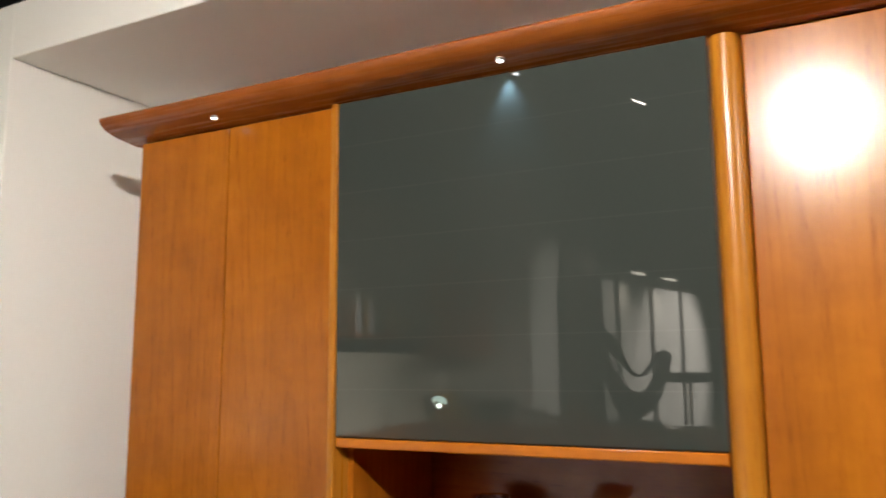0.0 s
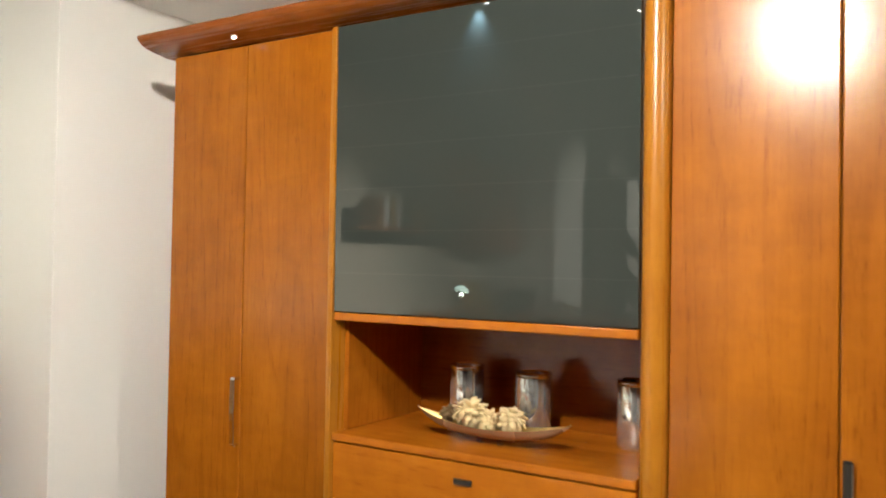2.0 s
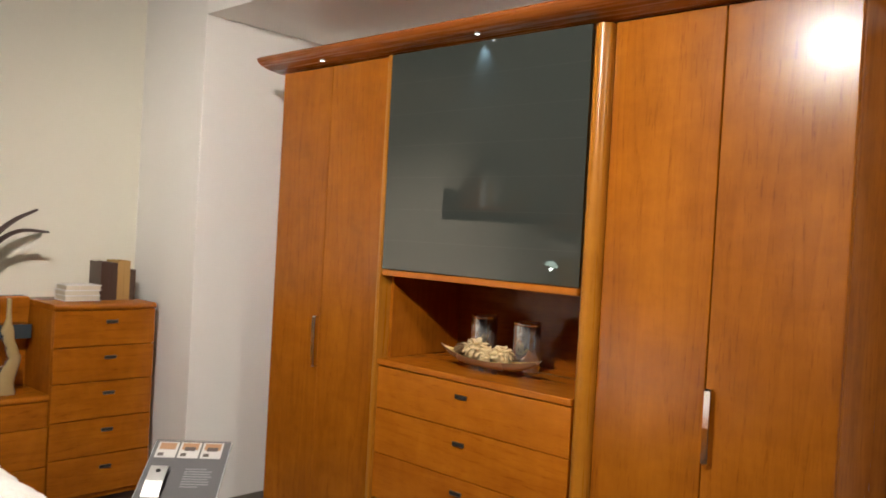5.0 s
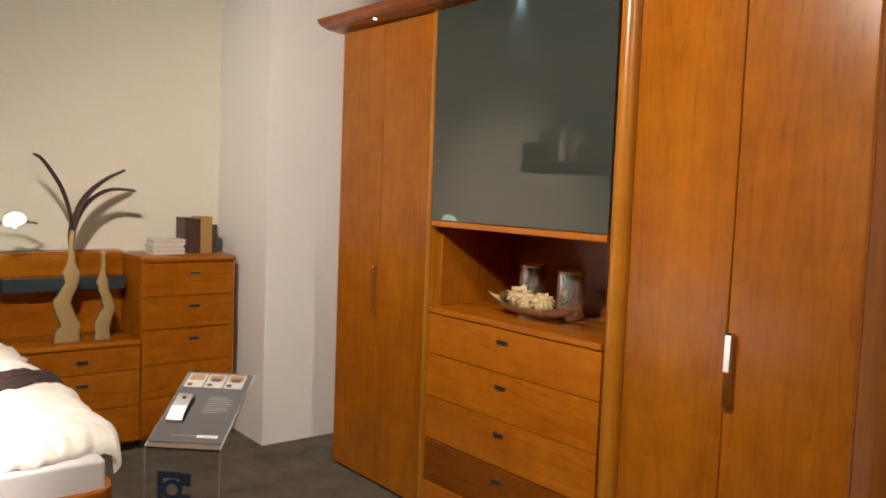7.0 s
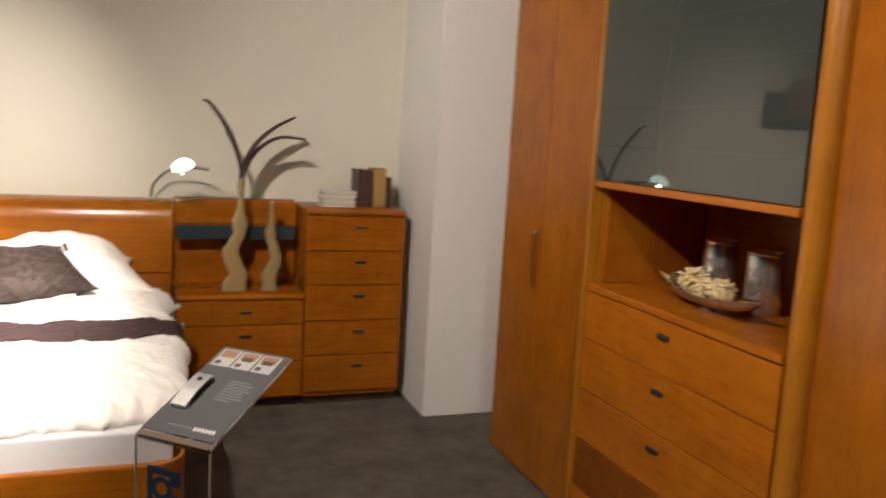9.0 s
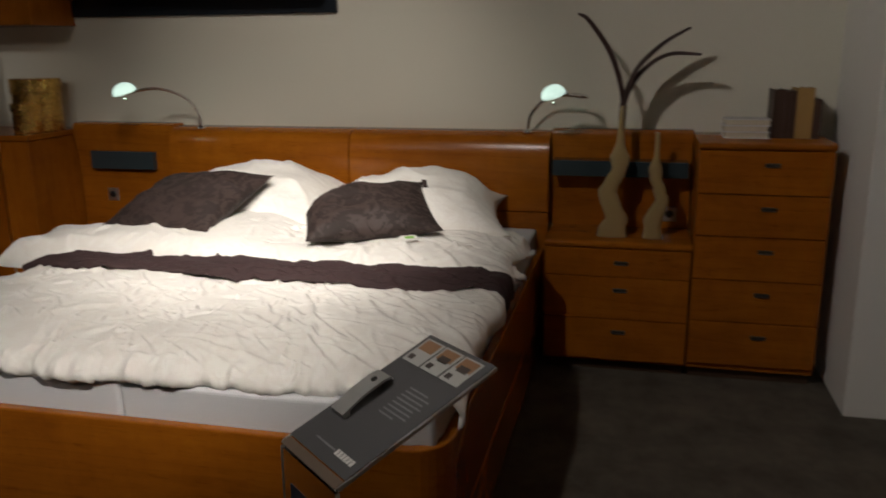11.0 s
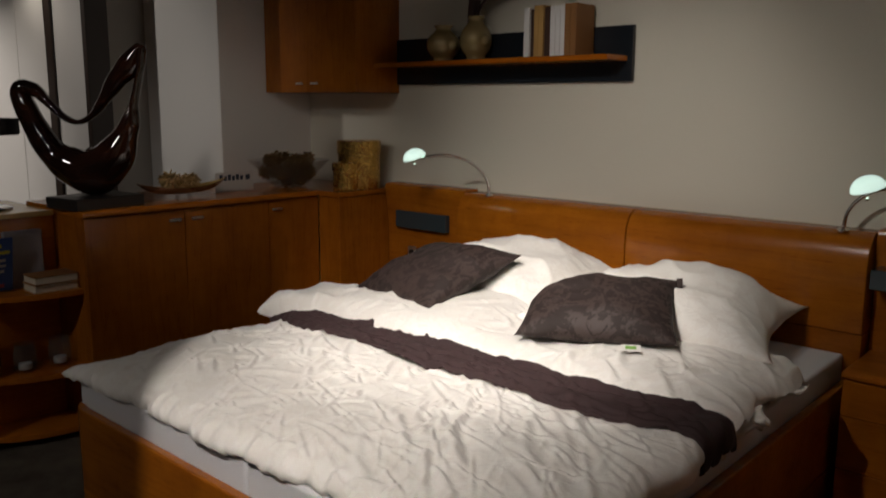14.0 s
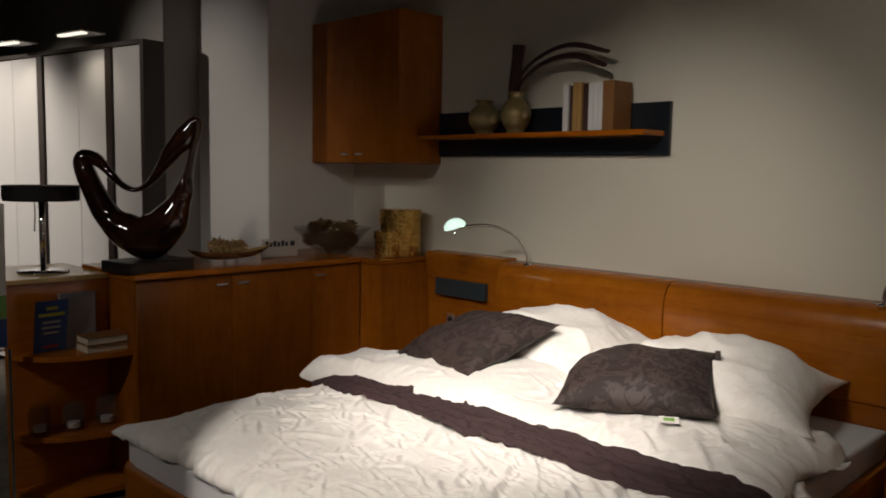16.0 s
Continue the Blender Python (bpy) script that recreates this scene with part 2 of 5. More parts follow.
DARK_CONE = make_plain("dark_gilded_cone", (0.46, 0.32, 0.16), 0.18, 0.9, 120, 0.3, 0.3)
DISH = make_plain("bronze_brown_dish", (0.33, 0.19, 0.105), 0.26, 0.5, 70, 0.25, 0.03)
DISH_INSIDE = make_plain("gold_leaf_inside", (0.86, 0.66, 0.26), 0.35, 0.7, 120, 0.2, 0.15)


def make_gold():
    """Beaten gold leaf with fine dark cracks."""
    m = Mat("crackled_gold_leaf", (0.7, 0.45, 0.12), 0.3, 1.0)
    v = m.coords()
    cell = m.node("ShaderNodeTexVoronoi", Scale=48.0)
    cell.feature = "DISTANCE_TO_EDGE"
    m.link(v, cell.inputs["Vector"])
    crack = m.ramp(cell.outputs["Distance"], [(0.0, (0, 0, 0)), (0.09, (1, 1, 1))])
    tone = m.mix(m.noise(v, 16, 4), (0.50, 0.27, 0.05), (0.86, 0.58, 0.18))
    m.colour(m.mix(crack, (0.46, 0.26, 0.06), tone))
    m.rough(m.noise(v, 40, 3), 0.16, 0.36)
    m.bump(m.math("ADD", crack, m.noise(v, 30, 3)), 0.25, 0.002)
    return m.mat


GOLD = make_gold()


def make_mercury():
    """Silvered glass with tarnished dark blotches."""
    m = Mat("mercury_glass", (0.7, 0.7, 0.68), 0.12, 0.82)
    v = m.coords((1.0, 1.0, 0.6))
    spots = m.noise(v, 46, 4, 0.6, 0.6)
    m.colour(m.ramp(spots, [(0.34, (0.33, 0.32, 0.30)), (0.44, (0.62, 0.62, 0.60)), (0.66, (0.80, 0.80, 0.78))]))
    m.rough(spots, 0.20, 0.06)
    m.bump(m.noise(m.coords((1.0, 1.0, 0.35)), 26, 3), 0.35, 0.004)
    return m.mat


MERCURY = make_mercury()


def make_lacquer():
    """Dark brown lacquer with paler red-brown streaks."""
    m = Mat("glossy_dark_brown_lacquer", (0.018, 0.007, 0.005), 0.05, 0, IOR=1.6)
    v = m.coords((3.0, 3.0, 7.0))
    m.colour(m.ramp(m.noise(v, 1.6, 3, 0.5, 1.2), [(0.42, (0.012, 0.005, 0.004)), (0.75, (0.050, 0.016, 0.008))]))
    return m.mat


BRONZE_GLOSS = make_lacquer()
LAMP_WHITE = make_plain("white_door_panel", (0.62, 0.60, 0.58), 0.35, 0, 30, 0.05, 0)
WENGE = make_plain("dark_wenge", (0.030, 0.017, 0.011), 0.4, 0, 80, 0.2, 0.05)
BLACK_SHADE = make_plain("black_lampshade", (0.012, 0.011, 0.012), 0.7)
MAPLE = make_wood("yellow_maple", "x", (0.62, 0.42, 0.13), (0.52, 0.33, 0.09))
BLACK_PLASTIC = make_plain("black_plastic", (0.012, 0.012, 0.013), 0.4)
TAG_GREEN = make_plain("green_tag", (0.20, 0.42, 0.08), 0.5)
CLEAR = Mat("clear_acrylic", (0.97, 0.98, 0.98), 0.01, 0, IOR=1.35, Transmission_Weight=1.0).mat
BOWL_GLASS = Mat("clear_glass", (0.18, 0.19, 0.18), 0.03, 0, IOR=1.55, Alpha=0.20).mat
TEALIGHT_GLASS = Mat("thin_clear_glass", (0.15, 0.16, 0.15), 0.04, 0, IOR=1.5, Alpha=0.14).mat


def make_glow(name, colour, strength):
    m = Mat(name, colour, 0.4)
    m.put("Emission Color", (*colour, 1))
    m.put("Emission Strength", strength)
    return m.mat


OPAL = make_glow("lit_opal_glass", (0.74, 1.0, 0.88), 4.5)
LED = make_glow("lit_led", (0.85, 0.93, 1.0), 25.0)
SPOT_LENS = make_glow("lit_spot_lens", (1.0, 0.93, 0.82), 40.0)
LED_BAR = make_glow("lit_led_bar", (1.0, 0.93, 0.78), 6.0)

# ---- mesh helpers (all coordinates are world metres) ----


def part(name, bm, material, parent=None, label="", smooth=False):
    """Links a bmesh as one mesh object, under a thing or a part when one is given."""
    if parent is not None:
        root = parent
        base = Vector(root.get("base", (0, 0, 0)))
        bmesh.ops.translate(bm, vec=-base, verts=bm.verts)
    bm.normal_update()
    data = bpy.data.meshes.new(name)
    bm.to_mesh(data)
    bm.free()
    data.materials.append(material)
    if smooth:
        data.shade_smooth()
        if smooth == "auto":
            data.set_sharp_from_angle(angle=radians(32))
    ob = new(name, data)
    if parent is not None:
        ob.parent = parent
        ob["base"] = tuple(base)
    if label:
        ob["label"] = label
    return ob


def thing(name, at, label, category, group=""):
    ob = new(name)
    ob.empty_display_size = 0.05
    ob.location = at
    ob["base"] = tuple(at)
    return tagged(ob, label, category, group)


def solid(name, bm, material, at, label, category, group="", smooth=False):
    """A thing of one mesh, its origin at its base."""
    bmesh.ops.translate(bm, vec=-Vector(at), verts=bm.verts)
    ob = part(name, bm, material, smooth=smooth)
    ob.location = at
    ob["base"] = tuple(at)
    return tagged(ob, label, category, group)


def box(x0, x1, y0, y1, z0, z1, bevel=0.0, segments=1, bm=None):
    bm = bm or bmesh.new()
    m = Matrix.Translation(((x0 + x1) / 2, (y0 + y1) / 2, (z0 + z1) / 2)) @ Matrix.Diagonal((abs(x1 - x0), abs(y1 - y0), abs(z1 - z0), 1))
    made = bmesh.ops.create_cube(bm, size=1, matrix=m)
    if bevel:
        edges = list({e for v in made["verts"] for e in v.link_edges})
        bmesh.ops.bevel(bm, geom=edges, offset=bevel, segments=segments, affect="EDGES", profile=0.5)
    return bm


def boxm(m, sx, sy, sz, bevel=0.0, segments=1, bm=None):
    """A box of that size centred on the pose m."""
    bm = bm or bmesh.new()
    made = bmesh.ops.create_cube(bm, size=1, matrix=m @ Matrix.Diagonal((sx, sy, sz, 1)))
    if bevel:
        edges = list({e for v in made["verts"] for e in v.link_edges})
        bmesh.ops.bevel(bm, geom=edges, offset=bevel, segments=segments, affect="EDGES", profile=0.5)
    return bm


def extrude(profile, axis, a, b, bm=None, bevel=0.0):
    """A closed profile of (p, z) points swept along x or y from a to b."""
    bm = bm or bmesh.new()
    rows = []
    for s in (a, b):
        rows.append([bm.verts.new((s, p, z) if axis == "x" else (p, s, z)) for p, z in profile])
    n = len(profile)
    for k in range(n):
        bm.faces.new((rows[0][k], rows[0][(k + 1) % n], rows[1][(k + 1) % n], rows[1][k]))
    caps = [bm.faces.new(rows[0][::-1]), bm.faces.new(rows[1])]
    bmesh.ops.recalc_face_normals(bm, faces=bm.faces[:])
    if bevel:
        bmesh.ops.bevel(bm, geom=[e for f in caps for e in f.edges], offset=bevel, segments=1, affect="EDGES", profile=0.5)
    return bm


def lathe(profile, at, segments=32, bm=None):
    """A profile of (radius, z) turned round an upright axis at (x, y); z is absolute."""
    bm = bm or bmesh.new()
    rings = []
    for r, z in profile:
        if r < 1e-5:
            rings.append([bm.verts.new((at[0], at[1], z))])
        else:
            rings.append([bm.verts.new((at[0] + r * math.cos(2 * math.pi * k / segments), at[1] + r * math.sin(2 * math.pi * k / segments), z)) for k in range(segments)])
    for lo, hi in zip(rings, rings[1:]):
        for k in range(segments):
            a, b = (k, (k + 1) % segments)
            face = [lo[a % len(lo)], lo[b % len(lo)], hi[b % len(hi)], hi[a % len(hi)]]
            face = list(dict.fromkeys(face))
            if len(face) > 2:
                bm.faces.new(face)
    bmesh.ops.recalc_face_normals(bm, faces=bm.faces[:])
    return bm


def tube(points, radius, segments=10, bm=None):
    """A round rod along a line of points; radius is a number or a function of 0..1."""
    bm = bm or bmesh.new()
    pts = [Vector(p) for p in points]
    rings = []
    side = None
    for k, p in enumerate(pts):
        d = (pts[min(k + 1, len(pts) - 1)] - pts[max(k - 1, 0)]).normalized()
        if side is None:
            side = d.orthogonal().normalized()
        side = (side - d * side.dot(d)).normalized()
        up = d.cross(side)
        r = radius(k / (len(pts) - 1)) if callable(radius) else radius
        rings.append([bm.verts.new(p + r * (side * math.cos(a) + up * math.sin(a))) for a in (2 * math.pi * j / segments for j in range(segments))])
    for lo, hi in zip(rings, rings[1:]):
        for j in range(segments):
            bm.faces.new((lo[j], lo[(j + 1) % segments], hi[(j + 1) % segments], hi[j]))
    bm.faces.new(rings[0][::-1])
    bm.faces.new(rings[-1])
    bmesh.ops.recalc_face_normals(bm, faces=bm.faces[:])
    return bm


def spline(points, count):
    """A smooth line through the points."""
    p = [Vector(q) for q in points]
    p = [2 * p[0] - p[1]] + p + [2 * p[-1] - p[-2]]
    out = []
    spans = len(p) - 3
    for k in range(count + 1):
        s = min(k / count * spans, spans - 1e-6)
        i, f = int(s), s - int(s)
        a, b, c, d = p[i:i + 4]
        out.append(0.5 * (2 * b + (c - a) * f + (2 * a - 5 * b + 4 * c - d) * f * f + (3 * b - a - 3 * c + d) * f ** 3))
    return out


def loft(sections, segments=24, power=1.0, bm=None):
    """Sections of (x, y, z, half depth in x, half width in y) joined from the first to the last."""
    bm = bm or bmesh.new()
    rings = []
    for x, y, z, hx, hy in sections:
        ring = []
        for k in range(segments):
            a = 2 * math.pi * k / segments
            c, s = math.cos(a), math.sin(a)
            ring.append(bm.verts.new((x + hx * math.copysign(abs(c) ** power, c), y + hy * math.copysign(abs(s) ** power, s), z)))
        rings.append(ring)
    for lo, hi in zip(rings, rings[1:]):
        for j in range(segments):
            bm.faces.new((lo[j], lo[(j + 1) % segments], hi[(j + 1) % segments], hi[j]))
    bm.faces.new(rings[0][::-1])
    bm.faces.new(rings[-1])
    bmesh.ops.recalc_face_normals(bm, faces=bm.faces[:])
    return bm

# ---- the setting ----
WEST, NORTH, SOUTH = -3.155, 1.778, -2.865
COLUMN_N, COLUMN_S = -2.488, -2.494
WALL_TOP = 2.80


def structure(name, bm, material, label=""):
    return tagged(part(name, bm, material), label, "", "", "structure")


structure("floor", box(-6.0, 5.0, -9.0, 3.2, -0.1, 0.0), CARPET, "dark grey-brown cut pile carpet")
structure("wall_west", box(WEST - 0.15, WEST, SOUTH, NORTH, 0, WALL_TOP), WALL, "off-white painted plaster wall behind the bed")
structure("column_north", box(WEST - 0.15, COLUMN_N, NORTH, 2.66, 0, WALL_TOP, 0.0015), WALL_WHITE, "off-white plastered column beside the wardrobe")
structure("alcove_back_wall", box(COLUMN_N, 1.6, 2.60, 2.75, 0, WALL_TOP - 0.2), WALL_WHITE, "off-white plaster wall behind the wardrobe")
structure("alcove_beam", box(COLUMN_N, 1.6, NORTH, 2.75, 2.60, WALL_TOP, 0.003), WALL_WHITE, "off-white plastered beam above the wardrobe")
structure("wall_north", box(1.6, 5.0, NORTH + 0.02, 2.75, 0, WALL_TOP), WALL, "off-white plaster wall next to the wardrobe")
structure("column_south", box(WEST - 0.15, COLUMN_S, -3.70, SOUTH, 0, 3.3, 0.004), WALL_WHITE, "off-white plastered column behind the low cupboards")
structure("wall_south", box(-6.0, -2.25, -8.0, -3.70, 0, 3.3), WALL_GREY, "grey plaster wall of the neighbouring bay")
structure("wall_far_south", box(-2.25, 5.0, -8.2, -8.0, 0, 3.3), WALL_GREY, "grey plaster wall far behind")
structure("wall_east", box(4.8, 5.0, -8.0, NORTH, 0, 3.3), WALL_GREY, "grey plaster wall at the aisle's far side")
structure("wall_behind", box(-6.0, 5.0, 3.0, 3.2, 0, 3.3), WALL_GREY, "grey plaster wall behind the alcove")
structure("ceiling", box(-6.0, 5.0, -9.0, 3.2, 3.3, 3.4), DARK_CEILING, "dark painted showroom ceiling")

# ---- the wardrobe wall ----
FRONT = 1.965


def drawer_pull(parent, centre, axis):
    """A recessed finger pull: a bronze plate with a dark slot and a lip below it."""
    x, y, z = centre
    if axis == "y":
        plate = part("pull", box(x - 0.031, x + 0.031, y - 0.004, y + 0.004, z - 0.0085, z + 0.0085, 0.002), PULL, parent, "small dark bronze finger pull")
        part("slot", box(x - 0.029, x + 0.029, y - 0.0055, y, z - 0.007, z + 0.006, 0.001), RECESS, plate)
        part("lip", box(x - 0.028, x + 0.028, y - 0.009, y, z - 0.0085, z - 0.0055, 0.001), PULL, plate)
    else:
        plate = part("pull", box(x - 0.004, x + 0.004, y - 0.031, y + 0.031, z - 0.0085, z + 0.0085, 0.002), PULL, parent, "small dark bronze finger pull")
        part("slot", box(x, x + 0.0055, y - 0.029, y + 0.029, z - 0.007, z + 0.006, 0.001), RECESS, plate)
        part("lip", box(x, x + 0.009, y - 0.028, y + 0.028, z - 0.0085, z - 0.0055, 0.001), PULL, plate)


def bar_handle(parent, x, y, z0, z1):
    """A flat chrome bar bent towards the door at both ends."""
    prof = [(y, z1), (y - 0.022, z1), (y - 0.028, z1 - 0.006), (y - 0.030, (z0 + z1) / 2), (y - 0.026, z0 + 0.010), (y - 0.018, z0 + 0.002), (y, z0 + 0.002),
            (y, z0 + 0.009), (y - 0.014, z0 + 0.010), (y - 0.021, z0 + 0.018), (y - 0.024, (z0 + z1) / 2), (y - 0.021, z1 - 0.009), (y, z1 - 0.008)]
    part("handle", extrude(prof, "x", x - 0.011, x + 0.011, bevel=0.0015), CHROME, parent, "long polished steel bar handle")


def tall_unit(x0, split, x1, front, handle_x, handle_door, label):
    unit = thing("wardrobe", ((x0 + x1) / 2, 2.28, 0), label, "wardrobe", "wardrobe wall units")
    part("body", box(x0, x1, front + 0.022, 2.56, 0.03, 2.285, 0.002), WOOD_Z, unit)
    part("plinth", box(x0 + 0.01, x1 - 0.01, front + 0.03, 2.5, 0.0, 0.03), SHADOW_GAP, unit)
    for k, (a, b) in enumerate(((x0, split), (split, x1))):
        door = part("door", box(a + 0.0018, b - 0.0018, front, front + 0.020, 0.015, 2.281, 0.004, 2), WOOD_Z, unit)
        if k == handle_door:
            bar_handle(door, handle_x, front, *((0.858, 1.101) if handle_door == 0 else (0.838, 1.081)))
    return unit


tall_unit(-2.048, -1.662, -1.258, 1.974, -1.676, 0, "tall cherry wood wardrobe with two closed doors, in the alcove")
tall_unit(-0.154, 0.245, 0.645, 2.003, 0.266, 1, "tall cherry wood wardrobe with two closed doors and a lamp reflection")

cab = thing("display_cabinet", (-0.73, 2.28, 0), "cherry wood cabinet with smoked glass, open niche and five drawers", "cabinet", "wardrobe wall units")
part("side_panel", box(-1.256, -1.234, FRONT - 0.014, 2.56, 0.03, 2.283, 0.004, 2), WOOD_POST, cab)
part("side_panel", box(-0.2225, -0.2155, FRONT + 0.03, 2.56, 0.03, 2.283, 0.002), WOOD_Z, cab)
# shade inside the niche is put into the back panel's wood colour
part("back_panel", box(-1.234, -0.222, 2.46, 2.48, 0.03, 2.283), WOOD_DEEP_SHADE, cab, "back panel in a tone darkened for the niche's shade")
part("inner_side", box(-1.2335, -1.216, FRONT + 0.055, 2.459, 0.966, 1.324, 0.001), WOOD_Z, cab)
part("top_panel", box(-1.234, -0.222, FRONT + 0.02, 2.459, 2.262, 2.283), WOOD_X, cab)
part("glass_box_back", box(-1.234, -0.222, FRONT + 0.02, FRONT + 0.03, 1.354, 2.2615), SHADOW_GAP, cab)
part("shelf_board", box(-1.2335, -0.2225, FRONT - 0.004, 2.459, 1.326, 1.352, 0.003), WOOD_X, cab)
part("niche_floor", box(-1.2335, -0.2225, FRONT - 0.006, 2.459, 0.938, 0.964, 0.003), WOOD_X, cab)


def hung(bm):
    """The glass door hangs a little out of true on its hinges."""
    bmesh.ops.rotate(bm, cent=(-0.727, FRONT, 1.817), matrix=pose(0, 0, 0, 0.35, 0, 0.70).to_3x3(), verts=bm.verts)
    return bm


pane = part("glass_door", hung(box(-1.230, -0.2235, FRONT - 0.006, FRONT + 0.006, 1.355, 2.279, 0.0015)), SMOKED, cab, "smoked grey glass door with fine etched lines")
for k in range(6):
    z = 1.480 + 0.134 * k
    part("etched_line", hung(box(-1.228, -0.2255, FRONT - 0.0064, FRONT - 0.0058, z - 0.0007, z + 0.0007)), GLASS_LINE, pane)
part("carcass", box(-1.233, -0.223, FRONT + 0.025, 2.459, 0.03, 0.937), WOOD_Z, cab)
part("plinth", box(-1.22, -0.23, FRONT + 0.03, 2.4, 0.0, 0.0295), SHADOW_GAP, cab)
for lo, hi in ((0.752, 0.932), (0.557, 0.748), (0.360, 0.553), (0.165, 0.356), (0.02, 0.161)):
    dr = part("drawer", box(-1.2325, -0.2235, FRONT + 0.002, FRONT + 0.022, lo, hi, 0.0025), WOOD_DEEP_SHADE if hi == 0.356 else WOOD_X, cab, "drawer front of deeper toned veneer" if hi == 0.356 else "")
    drawer_pull(dr, (-0.742, FRONT + 0.002, lo + (hi - lo) * 0.70), "y")

post = []
for k in range(17):
    a = math.pi * (1.0 + k / 16)
    post.append((-0.1885 + 0.0335 * math.cos(a), 1.992 + 0.034 * math.sin(a)))
bm = bmesh.new()
rows = [[bm.verts.new((x, y, z)) for x, y in [(-0.2145, 2.3), *post, (-0.156, 2.3)]] for z in (0.0, 2.276)]
n = len(rows[0])
for k in range(n):
    bm.faces.new((rows[0][k], rows[0][(k + 1) % n], rows[1][(k + 1) % n], rows[1][k]))
bm.faces.new(rows[1])
bm.faces.new(rows[0][::-1])
bmesh.ops.recalc_face_normals(bm, faces=bm.faces[:])
solid("pilaster", bm, WOOD_POST, (-0.188, 2.1, 0), "rounded solid cherry pilaster between the wardrobe units", "pilaster", smooth="auto")

cornice = thing("cornice", (-0.7, 2.0, 2.293), "dark cherry cornice with small lights above the wardrobe", "cornice")
prof = [(2.45, 2.286), (1.985, 2.286), (1.968, 2.288), (1.950, 2.291), (1.915, 2.295), (1.888, 2.301), (1.865, 2.310), (1.849, 2.323), (1.842, 2.335), (1.845, 2.342), (1.858, 2.346), (2.45, 2.346)]
part("moulding", extrude(prof, "x", -2.102, 0.690), WOOD_TRIM, cornice, smooth="auto")
for x, watts in ((-1.660, 0.35), (-0.708, 5.0), (0.27, 0.35)):
    ring = part("downlight", lathe([(0.0, 2.298), (0.011, 2.298), (0.012, 2.291), (0.010, 2.2895), (0.008, 2.2905)], (x, 1.905), 20), STEEL, cornice)
    part("lens", lathe([(0.0078, 2.2905), (0.0, 2.2895)], (x, 1.905), 16), LED, ring)
    spot("cornice_light", (x, 1.938, 2.278), (x, 1.975, 1.4), watts, 74, 0.9, 0.006, (0.50, 0.74, 1.0))

# ---- things in the niche ----


def hull(x0, x1, yc, z_bottom, z_tip, half, tilt=0.0):
    """A pointed boat-shaped dish along x: outside and inside shells."""
    outer, inner = bmesh.new(), bmesh.new()
    for bm, shrink, drop in ((outer, 1.0, 0.0), (inner, 0.94, 0.004)):
        rows, n, m = [], 28, 12
        for i in range(n + 1):
            s = -1 + 2 * i / n
            w = half * max(0.02, (1 - abs(s) ** 2.0)) * shrink
            rim = z_bottom + 0.035 + (z_tip - z_bottom - 0.035) * abs(s) ** 2.2
            low = z_bottom + (rim - z_bottom) * abs(s) ** 2.6 + drop
            row = []
            for j in range(m + 1):
                a = -math.pi / 2 + math.pi * j / m
                row.append(bm.verts.new((x0 + (x1 - x0) * (s + 1) / 2, yc + w * math.sin(a), rim - (rim - low) * math.cos(a) ** 0.8)))
            rows.append(row)
        for p, q in zip(rows, rows[1:]):
            for j in range(m):
                bm.faces.new((p[j], p[j + 1], q[j + 1], q[j]))
        bmesh.ops.recalc_face_normals(bm, faces=bm.faces[:])
    return outer, inner


def cone_cluster(bm, centre, radius, rng, petals=46, squash=0.85, out=0.42):
    """An open cone: thin rounded scales set in a spiral round a core, each standing off it."""
    c = Vector(centre)
    bmesh.ops.create_icosphere(bm, subdivisions=1, radius=radius * 0.74, matrix=Matrix.Translation(c) @ Matrix.Diagonal((1, 1, squash, 1)))
    spin = Euler((rng.uniform(-0.6, 0.6), rng.uniform(-0.6, 0.6), rng.uniform(0, 6))).to_matrix()
    for k in range(petals):
        z = 1 - 2 * (k + 0.5) / petals
        a = k * 2.39996
        d = spin @ Vector((math.sqrt(1 - z * z) * math.cos(a), math.sqrt(1 - z * z) * math.sin(a), z))
        reach = 0.74 + 0.16 * rng.random()
        p = c + Vector((d.x, d.y, d.z * squash)) * radius * reach
        m = Matrix.Translation(p) @ d.to_track_quat("Z", "Y").to_matrix().to_4x4() @ Euler((rng.uniform(0.25, 0.9), rng.uniform(-0.3, 0.3), rng.uniform(-0.7, 0.7))).to_matrix().to_4x4()
        bmesh.ops.create_icosphere(bm, subdivisions=1, radius=radius * 0.30, matrix=m @ Matrix.Diagonal((1.0, 0.28, 0.75 + out, 1)))


def boat_dish(x0, x1, yc, z, half, cones, label):
    dish = thing("boat_dish", ((x0 + x1) / 2, yc, z), label, "decor dish")
    outer, inner = hull(x0, x1, yc, z + 0.018, z + 0.085, half)
    body = part("bowl", outer, DISH, dish, smooth=True)
    part("lining", inner, DISH_INSIDE, body, "gold leaf lining", smooth=True)
    xm = (x0 + x1) / 2
    for dx in (-0.035, 0.035):
        part("foot", lathe([(0.0, z), (0.010, z), (0.012, z + 0.010), (0.008, z + 0.024), (0.0, z + 0.026)], (xm + dx, yc), 14), BOWL_GLASS, dish, "clear glass foot", True)
    return dish


boat_dish(-1.000, -0.468, 2.115, 0.965, 0.052, (), "pointed bronze boat dish with gold lining in the niche")
rng = random.Random(4)
